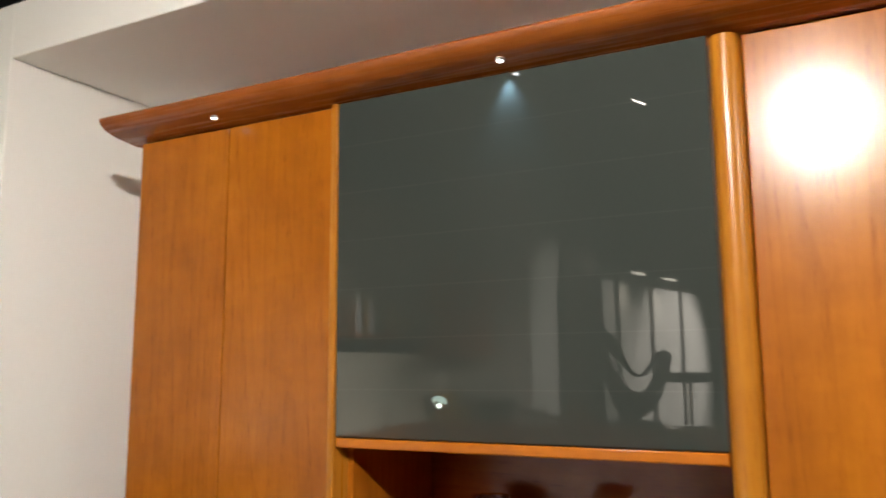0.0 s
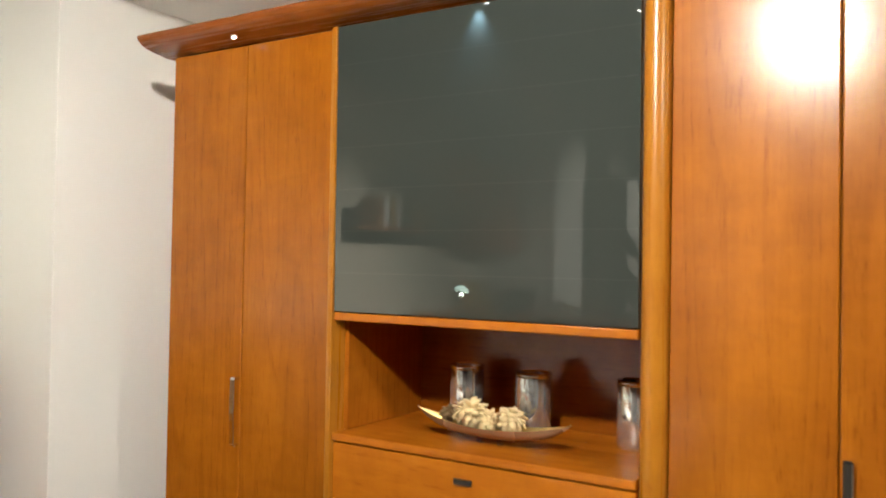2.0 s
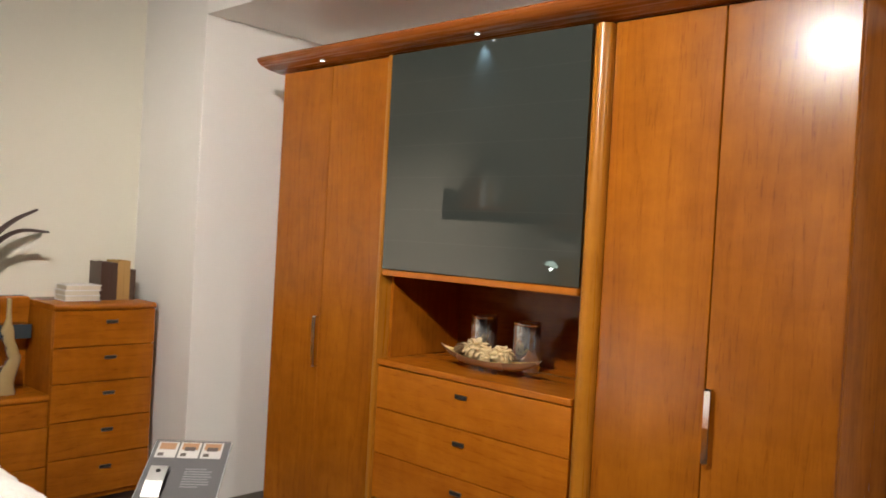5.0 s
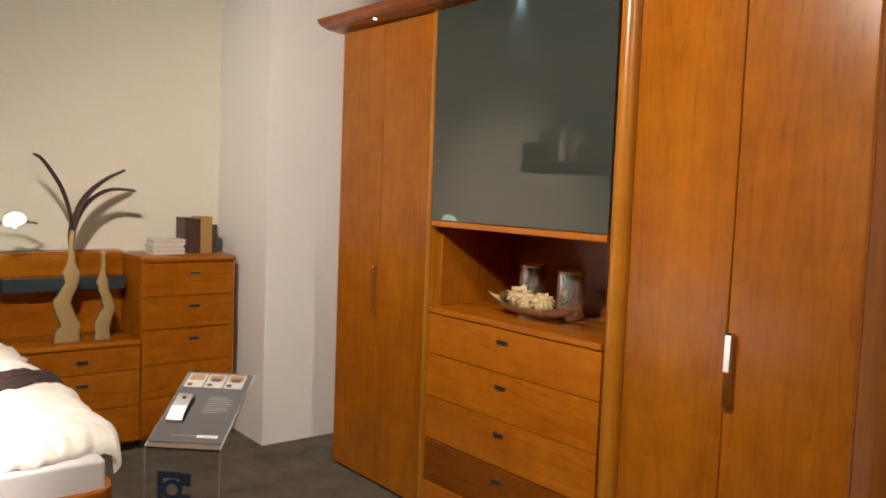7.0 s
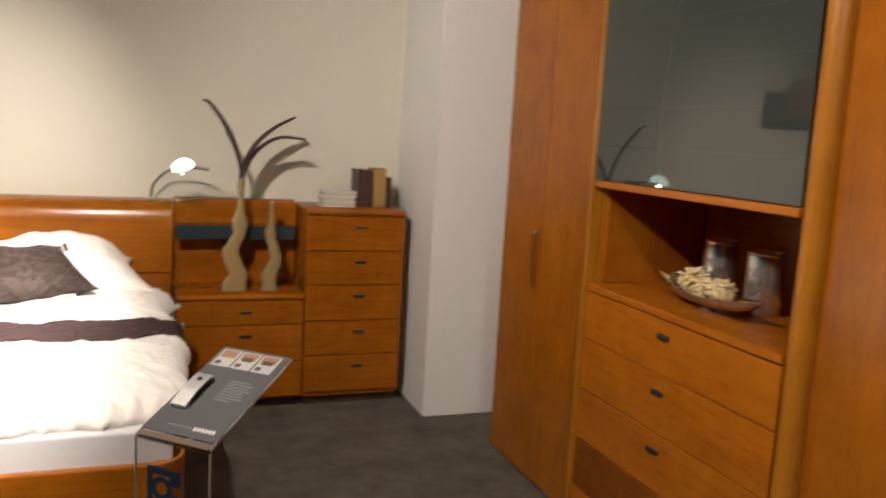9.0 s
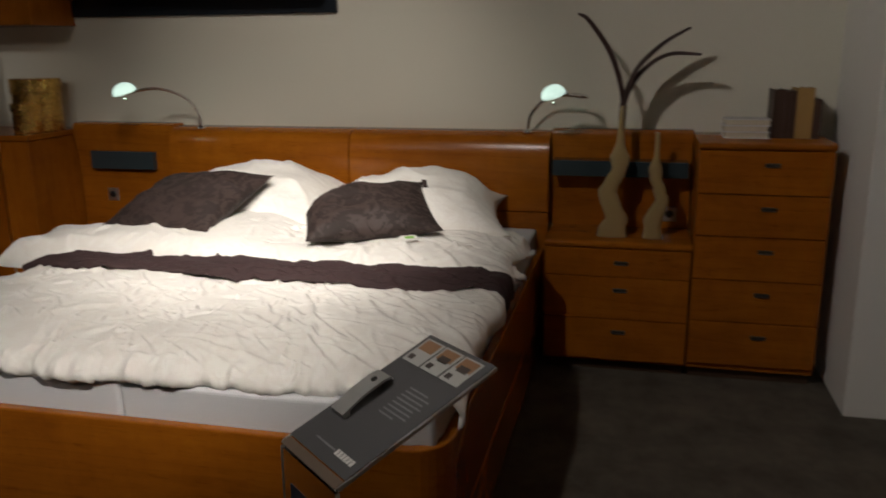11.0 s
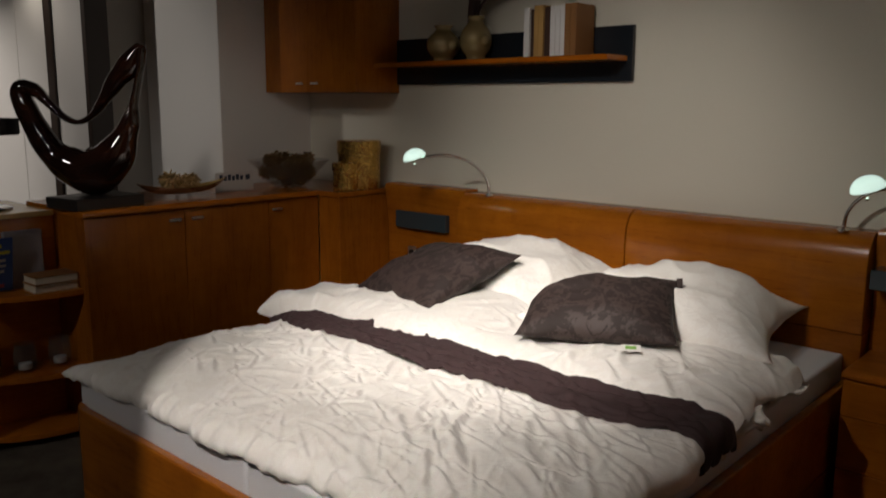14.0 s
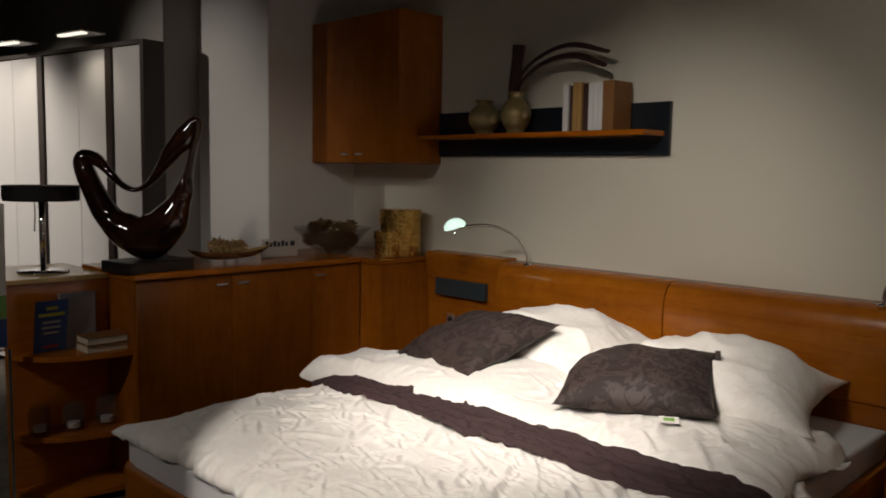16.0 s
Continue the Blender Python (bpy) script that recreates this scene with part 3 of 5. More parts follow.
for at, r, mat, text in (((-0.875, 2.105, 1.045), 0.030, BROWN_CONE, "small brown pine cone in the boat dish"), ((-0.800, 2.11, 1.052), 0.054, IVORY, "bleached ivory cone in the boat dish"),
                         ((-0.730, 2.095, 1.040), 0.038, IVORY, "bleached ivory cone in the boat dish"), ((-0.660, 2.11, 1.046), 0.047, IVORY, "bleached ivory cone in the boat dish")):
    bm = bmesh.new()
    cone_cluster(bm, at, r, rng)
    solid("pine_cone", bm, mat, (at[0], at[1], at[2] - r), text, "cone", "cones in the dishes", True)


def canister(x, y, z, r, h):
    can = thing("candle_holder", (x, y, z), "silvery mercury glass cylinder candle holder on the niche floor", "candle holder", "candle holders in the niche")
    part("body", lathe([(0, z + 0.001), (r * 0.9, z + 0.001), (r, z + 0.008), (r * 1.01, z + h * 0.5), (r, z + h - 0.004), (r * 0.97, z + h), (r * 0.93, z + h - 0.004), (r * 0.93, z + 0.02), (0, z + 0.02)], (x, y), 40), MERCURY, can, smooth=True)
    part("rim", lathe([(r * 1.0, z + h - 0.012), (r * 1.035, z + h - 0.012), (r * 1.035, z + h + 0.002), (r * 0.95, z + h + 0.002), (r * 0.95, z + h - 0.010)], (x, y), 40), CHROME, can, smooth=True)
    return can


canister(-0.941, 2.325, 0.965, 0.058, 0.205)
canister(-0.672, 2.285, 0.965, 0.058, 0.205)
canister(-0.345, 2.320, 0.965, 0.056, 0.205)

# ---- the bed corner: chest, nightstand, panels ----


def book(p0, size, cover, spine_axis="y", label="book", group="", lying=False):
    """A closed book: three cover boards round a block of pages. size is along x, y, z."""
    x, y, z = p0
    sx, sy, sz = size
    b = thing("book", (x + sx / 2, y + sy / 2, z), label, "book", group)
    c = 0.003
    bm = bmesh.new()
    if lying:
        box(x, x + sx, y, y + sy, z, z + c, bm=bm)
        box(x, x + sx, y, y + sy, z + sz - c, z + sz, bm=bm)
        box(x, x + c, y, y + sy, z + c, z + sz - c, bm=bm)
        part("cover", bm, cover, b)
        part("page_block", box(x + c + 0.0005, x + sx - 0.005, y + 0.004, y + sy - 0.004, z + c + 0.0005, z + sz - c - 0.0005), PAGES, b)
    else:
        box(x, x + sx, y, y + c, z, z + sz, bm=bm)
        box(x, x + sx, y + sy - c, y + sy, z, z + sz, bm=bm)
        box(x + sx - c, x + sx, y + c, y + sy - c, z, z + sz, bm=bm)
        part("cover", bm, cover, b)
        part("page_block", box(x + 0.005, x + sx - c - 0.0005, y + c + 0.0005, y + sy - c - 0.0005, z + 0.001, z + sz - 0.005), PAGES, b)
    return b


chest = thing("chest_of_drawers", (-2.95, 1.44, 0), "tall cherry wood chest with five closed drawers by the column", "chest of drawers")
part("body", box(-3.150, -2.760, 1.178, 1.708, 0.055, 1.034, 0.002), WOOD_Z, chest)
part("plinth", box(-3.148, -2.80, 1.19, 1.70, 0, 0.055), SHADOW_GAP, chest)
top = [(-3.150, 1.036), (-2.742, 1.036), (-2.734, 1.041), (-2.732, 1.050), (-2.738, 1.060), (-2.752, 1.067), (-3.150, 1.067)]
part("top_board", extrude(top, "y", 1.174, 1.712, bevel=0.002), WOOD_Y, chest, smooth="auto")
for lo, hi in ((0.850, 1.032), (0.668, 0.846), (0.476, 0.664), (0.287, 0.472), (0.085, 0.283)):
    dr = part("drawer", box(-2.758, -2.738, 1.179, 1.707, lo, hi, 0.0025), WOOD_Y, chest)
    drawer_pull(dr, (-2.738, 1.470, lo + (hi - lo) * 0.68), "x")

stand = thing("nightstand", (-2.93, 0.85, 0), "cherry wood nightstand with three closed drawers beside the bed", "nightstand")
part("body", box(-3.10, -2.760, 0.540, 1.172, 0.055, 0.590, 0.002), WOOD_Y, stand)
part("plinth", box(-3.1, -2.80, 0.55, 1.165, 0, 0.055), SHADOW_GAP, stand)
top = [(-3.10, 0.592), (-2.744, 0.592), (-2.734, 0.598), (-2.733, 0.608), (-2.742, 0.617), (-2.756, 0.620), (-3.10, 0.620)]
part("top_board", extrude(top, "y", 0.536, 1.173, bevel=0.002), WOOD_Y, stand)
for lo, hi in ((0.462, 0.588), (0.266, 0.458), (0.070, 0.262)):
    dr = part("drawer", box(-2.758, -2.738, 0.541, 1.171, lo, hi, 0.0025), WOOD_Y, stand)
    drawer_pull(dr, (-2.738, 0.876, lo + (hi - lo) * (0.5 if hi > 0.5 else 0.70)), "x")


def wall_panel(y0, y1, z0, socket_y, label, ledge):
    """The panel between headboard and chest, with a slate glass ledge and a socket."""
    p = thing("side_panel", (-3.1, (y0 + y1) / 2, z0), label, "wall panel", "panels beside the headboard")
    prof = [(-3.150, z0), (-3.075, z0), (-3.072, 0.80), (-3.060, 0.93), (-3.045, 1.02), (-3.040, 1.060), (-3.046, 1.074), (-3.06, 1.079), (-3.150, 1.079)]
    part("board", extrude(prof, "y", y0, y1, bevel=0.001), WOOD_Y, p, smooth="auto")
    part("ledge", box(*ledge, 0.003), SLATE_GLASS, p, "slate blue glass ledge")
    sock = part("socket", box(-3.074, -3.066, socket_y - 0.030, socket_y + 0.030, 0.655, 0.725, 0.003), STEEL, p, "square steel socket plate")
    bm = bmesh.new()
    bmesh.ops.create_cone(bm, cap_ends=True, segments=20, radius1=0.019, radius2=0.017, depth=0.006, matrix=pose(-3.063, socket_y, 0.69, 0, 90, 0))
    part("plug_hole", bm, BLACK_PLASTIC, sock)
    return p


wall_panel(0.530, 1.172, 0.621, 1.085, "curved cherry wall panel behind the nightstand with glass ledge", (-3.058, -2.945, 0.542, 1.152, 0.876, 0.948))
wall_panel(-2.058, -1.4545, 0.320, -1.870, "cherry wall panel beside the headboard with a slate glass ledge", (-3.058, -3.022, -1.955, -1.575, 0.836, 0.932))

head = thing("headboard", (-3.1, -0.463, 0), "two wide curved cherry headboard panels behind the bed", "headboard")
prof = [(-3.150, 0.692), (-2.992, 0.692), (-2.986, 0.698), (-2.978, 0.78), (-2.973, 0.86), (-2.973, 0.92), (-2.978, 0.97), (-2.983, 0.995), (-2.990, 1.014), (-3.000, 1.032), (-3.014, 1.047), (-3.034, 1.060), (-3.050, 1.065), (-3.066, 1.067), (-3.150, 1.067)]
for y0, y1 in ((-1.452, -0.4655), (-0.4605, 0.524)):
    part("panel", extrude(prof, "y", y0, y1, bevel=0.003), WOOD_Y, head, smooth="auto")
    part("lower_panel", box(-3.150, -2.990, y0, y1, 0.20, 0.689, 0.002), WOOD_Y, head)
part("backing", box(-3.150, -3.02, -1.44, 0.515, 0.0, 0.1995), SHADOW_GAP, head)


def reading_lamp(base, mids, headpos, label):
    lamp = thing("reading_lamp", base, label, "lamp", "reading lamps on the headboard")
    part("base", lathe([(0, base[2]), (0.022, base[2]), (0.022, base[2] + 0.008), (0.010, base[2] + 0.014), (0, base[2] + 0.014)], base[:2], 24), CHROME, lamp, smooth=True)
    line = spline([(base[0], base[1], base[2] + 0.01), *mids, headpos], 34)
    part("arm", tube(line, 0.0075, 10), CHROME, lamp, "bent chrome arm", True)
    d = Vector((headpos[0] - mids[-1][0], headpos[1] - mids[-1][1], 0)).normalized()
    c = Vector(headpos) + d * 0.035
    m = Matrix.Translation(c) @ d.to_track_quat("X", "Z").to_matrix().to_4x4() @ pose(0, 0, 0, 0, 14, 0)
    bm = bmesh.new()
    bmesh.ops.create_uvsphere(bm, u_segments=28, v_segments=14, radius=1, matrix=m @ Matrix.Diagonal((0.058, 0.048, 0.044, 1)))
    bmesh.ops.bisect_plane(bm, geom=bm.verts[:] + bm.edges[:] + bm.faces[:], plane_co=c - Vector((0, 0, 0.002)), plane_no=(d * 0.35 + Vector((0, 0, 1))).normalized(), clear_inner=True)
    part("shade", bm, OPAL, lamp, "lit opal glass shade", True)
    bm = bmesh.new()
    bmesh.ops.create_uvsphere(bm, u_segments=12, v_segments=8, radius=0.007, matrix=Matrix.Translation(c - Vector((0, 0, 0.035))))
    part("pull_knob", bm, CHROME, lamp, smooth=True)
    part("pull_cord", tube([c - Vector((0, 0, 0.030)), c - Vector((0, 0, 0.008))], 0.0012, 6), CHROME, lamp)
    glow_lamp("reading_bulb", c - Vector((0, 0, 0.028)), 0.5, 0.015, (0.85, 1.0, 0.85))
    return lamp


reading_lamp((-3.030, 0.415, 1.064), [(-3.028, 0.430, 1.15), (-3.015, 0.505, 1.222), (-2.965, 0.630, 1.246), (-2.905, 0.692, 1.240), (-2.855, 0.680, 1.244), (-2.810, 0.625, 1.252)], (-2.765, 0.585, 1.256), "lit chrome reading lamp with opal glass shade on headboard")
reading_lamp((-3.030, -1.282, 1.062), [(-3.020, -1.285, 1.14), (-2.96, -1.325, 1.225), (-2.84, -1.395, 1.272)], (-2.715, -1.460, 1.264), "lit chrome reading lamp with opal glass shade on headboard")

# vases and leaves on the nightstand


def wavy_vase(x, y, z, rows, height, depth, label, slim=0.86):
    secs = [(x, y + c, z + h * height, depth * (0.55 + 0.45 * min(1.0, w / 0.05)) if w > 0.02 else w * 1.1, w) for h, c, w in rows]
    pts = spline([(c[1], c[2], c[4]) for c in secs], 60)
    pts = [(p.x + 0.005 * noise.noise(Vector((p.y * 26, y, 1))), p.y, p.z * (0.95 + 0.13 * abs(noise.noise(Vector((p.y * 34, y, 5)))) if p.z > 0.02 else 1.0) * (slim if p.z > 0.02 else 1.0)) for p in pts]
    dep = spline([(c[3], 0, 0) for c in secs], 60)
    bm = loft([(x, p[0], p[1], max(0.006, q.x), max(0.006, p[2])) for p, q in zip(pts, dep)], 28, 0.75)
    vase = thing("vase", (x, y, z), label, "vase", "wavy vases")
    bmesh.ops.recalc_face_normals(bm, faces=bm.faces[:])
    bm.normal_update()
    edge = bm.copy()
    bmesh.ops.delete(edge, geom=[f for f in edge.faces if abs(f.normal.y) < 0.80 or f.calc_center_median().z > z + height * 0.62], context="FACES")
    for v in edge.verts:
        v.co += v.normal * 0.0012
    part("body", bm, CERAMIC, vase, smooth=True)
    part("silvered_edge", edge, MERCURY, vase, "silvered reflecting edge", smooth=True)
    return vase


wavy_vase(-2.855, 0.853, 0.6205, [(0, -0.025, 0.070), (0.077, -0.023, 0.064), (0.147, -0.010, 0.055), (0.23, -0.029, 0.049), (0.322, -0.046, 0.046), (0.39, -0.044, 0.041), (0.463, -0.022, 0.040), (0.533, -0.005, 0.036),
                                   (0.615, -0.005, 0.043), (0.673, -0.005, 0.029), (0.73, -0.004, 0.0185), (0.81, -0.001, 0.0155), (1.0, 0.002, 0.0145)], 0.585, 0.032,
          "tall sand-coloured wavy vase with silvered edges on the nightstand", 1.0)
wavy_vase(-2.850, 1.005, 0.6205, [(0, 0.001, 0.047), (0.10, 0.0, 0.040), (0.186, -0.001, 0.046), (0.243, 0.010, 0.043), (0.371, 0.033, 0.032), (0.471, 0.022, 0.030), (0.571, 0.003, 0.029), (0.671, 0.0, 0.030), (0.729, 0.0, 0.0185), (0.814, 0.003, 0.012), (1.0, 0.001, 0.010)], 0.470, 0.028,
          "short sand-coloured wavy vase with silvered edges on the nightstand", 1.0)


def leaf_strip(points, width, thickness=0.003, cup=0.25, facing=(1, 0, 0.2), blunt=False):
    """A long leaf: a cupped strip that narrows to both ends, or to its foot alone, with thickness."""
    line = spline(points, 36)
    bm = bmesh.new()
    rows = []
    f = Vector(facing).normalized()
    for k, p in enumerate(line):
        s = k / (len(line) - 1)
        d = (line[min(k + 1, len(line) - 1)] - line[max(k - 1, 0)]).normalized()
        side = d.cross(f).normalized()
        out = side.cross(d).normalized()
        w = width * (0.35 + 0.65 * math.sin(math.pi * min(1.0, 0.12 + 0.86 * s)) ** 0.8) * 0.5
        if blunt:
            w = width * (0.72 + 0.28 * s) * 0.5
        row = []
        for u in (-1, -0.5, 0, 0.5, 1):
            row.append(p + side * u * w + out * (cup * w * u * u))
        rows.append(([bm.verts.new(q + out * thickness / 2) for q in row], [bm.verts.new(q - out * thickness / 2) for q in row]))
    for (a, b), (c, d2) in zip(rows, rows[1:]):
        for j in range(4):
            bm.faces.new((a[j], a[j + 1], c[j + 1], c[j]))
            bm.faces.new((b[j + 1], b[j], d2[j], d2[j + 1]))
        bm.faces.new((a[0], c[0], d2[0], b[0]))
        bm.faces.new((a[4], b[4], d2[4], c[4]))
    for a, b in (rows[0], rows[-1]):
        for j in range(4):
            bm.faces.new((a[j], a[j + 1], b[j + 1], b[j]))
    bmesh.ops.recalc_face_normals(bm, faces=bm.faces[:])
    return bm


leaves = thing("dried_leaves", (-2.85, 0.852, 1.19), "dark brown dried palm leaves in the tall vase", "dried leaves")
part("leaf", leaf_strip([(-2.852, 0.850, 1.10), (-2.850, 0.848, 1.25), (-2.83, 0.795, 1.42), (-2.80, 0.700, 1.56), (-2.788, 0.652, 1.592)], 0.022, facing=(1, 0.2, 0.1)), DRIED, leaves, smooth=True)
part("leaf", leaf_strip([(-2.852, 0.852, 1.10), (-2.855, 0.860, 1.22), (-2.86, 0.915, 1.36), (-2.86, 1.01, 1.46), (-2.845, 1.118, 1.528)], 0.060, cup=0.3, facing=(0.22, -0.5, 0.85)), DRIED, leaves, smooth=True)
part("leaf", leaf_strip([(-2.850, 0.854, 1.10), (-2.848, 0.866, 1.22), (-2.84, 0.925, 1.34), (-2.83, 1.03, 1.415), (-2.818, 1.165, 1.418)], 0.055, cup=0.3, facing=(0.22, -0.5, 0.85)), DRIED, leaves, smooth=True)

# books on the chest
for k, (w, mat, h) in enumerate(((0.044, BROWN_COVER, 0.205), (0.022, BROWN_COVER, 0.198), (0.022, BROWN_COVER, 0.200), (0.034, TAN_CLOTH, 0.212), (0.034, TAN_CLOTH, 0.212), (0.030, BROWN_COVER, 0.165))):
    y = 1.478 + (0, 0.045, 0.068, 0.092, 0.127, 0.163)[k]
    book((-3.06, y, 1.0675), (0.145, w, h), mat, label="upright " + ("tan" if mat is TAN_CLOTH else "dark brown") + " cloth-bound book on the chest", group="books on the chest")
for k in range(3):
    book((-3.02 + 0.004 * k, 1.285 - 0.006 * (k % 2), 1.0675 + 0.0275 * k), (0.135, 0.185, 0.027), WHITE_COVER, label="lying white book in a stack on the chest", group="books on the chest", lying=True)

# ---- the bed ----
BED_Y0, BED_Y1, BED_FOOT = -1.385, 0.507, -0.892


def rounded_frame(z0, z1, thick, r):
    """The rails round the bed: one bent board with rounded foot corners, open at the head."""
    outer, inner = [], []
    for line, inset in ((outer, 0.0), (inner, thick)):
        y0, y1, xf, rr = BED_Y0 + inset, BED_Y1 - inset, BED_FOOT - inset, r - inset
        line.append((-2.985, y0))
        for k in range(9):
            a = math.radians(-90 + 90 * k / 8)
            line.append((xf - rr + rr * math.cos(a), y0 + rr + rr * math.sin(a)))
        for k in range(9):
            a = math.radians(90 * k / 8)
            line.append((xf - rr + rr * math.cos(a), y1 - rr + rr * math.sin(a)))
        line.append((-2.985, y1))
    bm = bmesh.new()
    loops = [[bm.verts.new((x, y, z)) for x, y in line] for line in (outer, inner) for z in (z0, z1)]
    o0, o1, i0, i1 = loops
    for k in range(len(outer) - 1):
        bm.faces.new((o0[k], o0[k + 1], o1[k + 1], o1[k]))
        bm.faces.new((i0[k + 1], i0[k], i1[k], i1[k + 1]))
        bm.faces.new((o1[k], o1[k + 1], i1[k + 1], i1[k]))
        bm.faces.new((o0[k + 1], o0[k], i0[k], i0[k + 1]))
    for k in (0, -1):
        bm.faces.new((o0[k], o1[k], i1[k], i0[k]))
    bmesh.ops.recalc_face_normals(bm, faces=bm.faces[:])
    edges = [e for e in bm.edges if abs(e.verts[0].co.z - z1) < 1e-5 and abs(e.verts[1].co.z - z1) < 1e-5 and e.calc_face_angle(0) > 1]
    bmesh.ops.bevel(bm, geom=edges, offset=0.006, segments=2, affect="EDGES", profile=0.5)
    return bm


bed = thing("double_bed", (-1.95, -0.4, 0), "wide cherry wood bed frame with rounded foot corners", "bed")
part("rail", rounded_frame(0.236, 0.520, 0.032, 0.11), WOOD_Y, bed)
part("lower_rail", rounded_frame(0.035, 0.230, 0.030, 0.11), WOOD_Y, bed)
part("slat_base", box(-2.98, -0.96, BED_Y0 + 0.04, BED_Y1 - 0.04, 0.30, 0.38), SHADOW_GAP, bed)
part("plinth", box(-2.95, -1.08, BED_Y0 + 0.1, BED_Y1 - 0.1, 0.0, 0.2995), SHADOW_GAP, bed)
for y0, y1 in ((BED_Y0 + 0.036, -0.3865), (-0.3835, BED_Y1 - 0.036)):
    solid("mattress", box(-2.984, -0.927, y0, y1, 0.381, 0.612, 0.012, 3), MATTRESS, (-1.98, (y0 + y1) / 2, 0.381), "white fitted mattress in the bed frame", "mattress", "mattresses")


def crease(p):
    """A sharp-topped ridge pattern between -1 and 1."""
    return 1 - min(1.0, abs(noise.noise(p)) * 3.4) ** 0.8 * 2


def fold_field(x0, x1, y0, y1, seed, groups, lumps):
    """Relief of crumpled cotton as a look-up: many single folds, each a curved ridge with a softer hollow beside it.
    groups are (how many, stretch of y, heading in degrees, spread, shortest, longest, width, height)."""
    step = 0.006
    xs, ys = np.arange(x0, x1 + step, step), np.arange(y0, y1 + step, step)
    gx, gy = np.meshgrid(xs, ys, indexing="ij")
    z = np.zeros_like(gx)
    rng = random.Random(seed)
    for count, (ya, yb), heading, spread, shortest, longest, width, height in groups:
        for k in range(count):
            cx, cy = rng.uniform(x0, x1), rng.uniform(ya, yb)
            a = math.radians(heading + rng.gauss(0, 1) * spread)
            length, w = rng.uniform(shortest, longest), width * rng.uniform(0.6, 1.5)
            h, bend = height * rng.uniform(0.35, 1.2), rng.uniform(-1.2, 1.2)
            along = (gx - cx) * math.cos(a) + (gy - cy) * math.sin(a)
            off = (gy - cy) * math.cos(a) - (gx - cx) * math.sin(a) - bend * along ** 2
            w = w * (1 + 0.5 * along / length)
            w = np.maximum(w, 0.004)
            body = np.exp(-(along / (length * 0.5)) ** 4)
            z += h * body * (np.exp(-(off / w) ** 2) - 0.55 * np.exp(-((off - 1.9 * w) / (1.5 * w)) ** 2))
    for scale, height in lumps:
        px, py = [rng.uniform(0, 6.28) for k in range(8)], [rng.uniform(0, 6.28) for k in range(8)]
        for k in range(8):
            a = k * 2.4 + px[k]
            z += height / 3 * np.sin((gx * math.cos(a) + gy * math.sin(a)) * scale * (0.7 + 0.08 * k) + py[k])

    def look_up(x, y):
        i = min(max((x - x0) / step, 0.0), len(xs) - 1.001)
        j = min(max((y - y0) / step, 0.0), len(ys) - 1.001)
        a, b = int(i), int(j)
        f, g = i - a, j - b
        return float((z[a, b] * (1 - g) + z[a, b + 1] * g) * (1 - f) + (z[a + 1, b] * (1 - g) + z[a + 1, b + 1] * g) * f)

    return look_up


DUVET_FOLDS = fold_field(-1.95, -0.85, -1.40, 0.62, 5, [
    (60, (-1.3, 0.1), 35, 60, 0.10, 0.28, 0.011, 0.0068), (380, (-1.3, 0.15), 60, 70, 0.04, 0.14, 0.0066, 0.0070),
    (44, (-0.25, 0.58), 47, 12, 0.18, 0.50, 0.013, 0.0072), (150, (-0.25, 0.58), 50, 24, 0.06, 0.24, 0.0070, 0.0048)], [(9, 0.006), (22, 0.0022)])
ROLL_FOLDS = fold_field(-2.60, -1.65, -1.60, 0.62, 12, [
    (80, (-1.5, -0.3), 20, 50, 0.08, 0.26, 0.016, 0.0080), (70, (-0.4, 0.6), 30, 45, 0.08, 0.30, 0.014, 0.0110), (150, (-1.5, 0.6), 40, 70, 0.05, 0.14, 0.009, 0.0048)], [(10, 0.010), (24, 0.003)])


def sheet(name, x_of, y_of, z_of, nu, nv, material, at, label, category):
    """A cloth as a grid over u, v in 0..1, closed by a lower skin."""
    bm = bmesh.new()
    upper = [[bm.verts.new((x_of(i / nu, j / nv), y_of(i / nu, j / nv), z_of(i / nu, j / nv))) for j in range(nv + 1)] for i in range(nu + 1)]
    for i in range(nu):
        for j in range(nv):
            bm.faces.new((upper[i][j], upper[i][j + 1], upper[i + 1][j + 1], upper[i + 1][j]))
    rim = [upper[i][0] for i in range(nu + 1)] + [upper[nu][j] for j in range(1, nv + 1)] + [upper[i][nv] for i in range(nu - 1, -1, -1)] + [upper[0][j] for j in range(nv - 1, 0, -1)]
    mid = sum((v.co for v in rim), Vector()) / len(rim)
    tuck = []
    for v in rim:
        inward = (mid - v.co)
        inward.z = 0
        q = v.co + inward.normalized() * 0.012
        tuck.append(bm.verts.new((q.x, q.y, v.co.z - 0.011)))
    for k in range(len(rim)):
        n2 = (k + 1) % len(rim)
        bm.faces.new((rim[k], rim[n2], tuck[n2], tuck[k]))
    bmesh.ops.recalc_face_normals(bm, faces=bm.faces[:])
    bm.normal_update()
    if sum(f.normal.z for f in bm.faces) < 0:
        bmesh.ops.reverse_faces(bm, faces=bm.faces[:])
    return solid(name, bm, material, at, label, category, smooth=True)


def ease(a, b, v):
    t = max(0.0, min(1.0, (v - a) / (b - a)))
    return t * t * (3 - 2 * t)


def dome(d, r):
    """Rises from 0 to 1 over the distance r from an edge, like a padded rim."""
    t = max(0.0, min(1.0, d / r))
    return math.sqrt(max(0.0, 1 - (1 - t) ** 2))


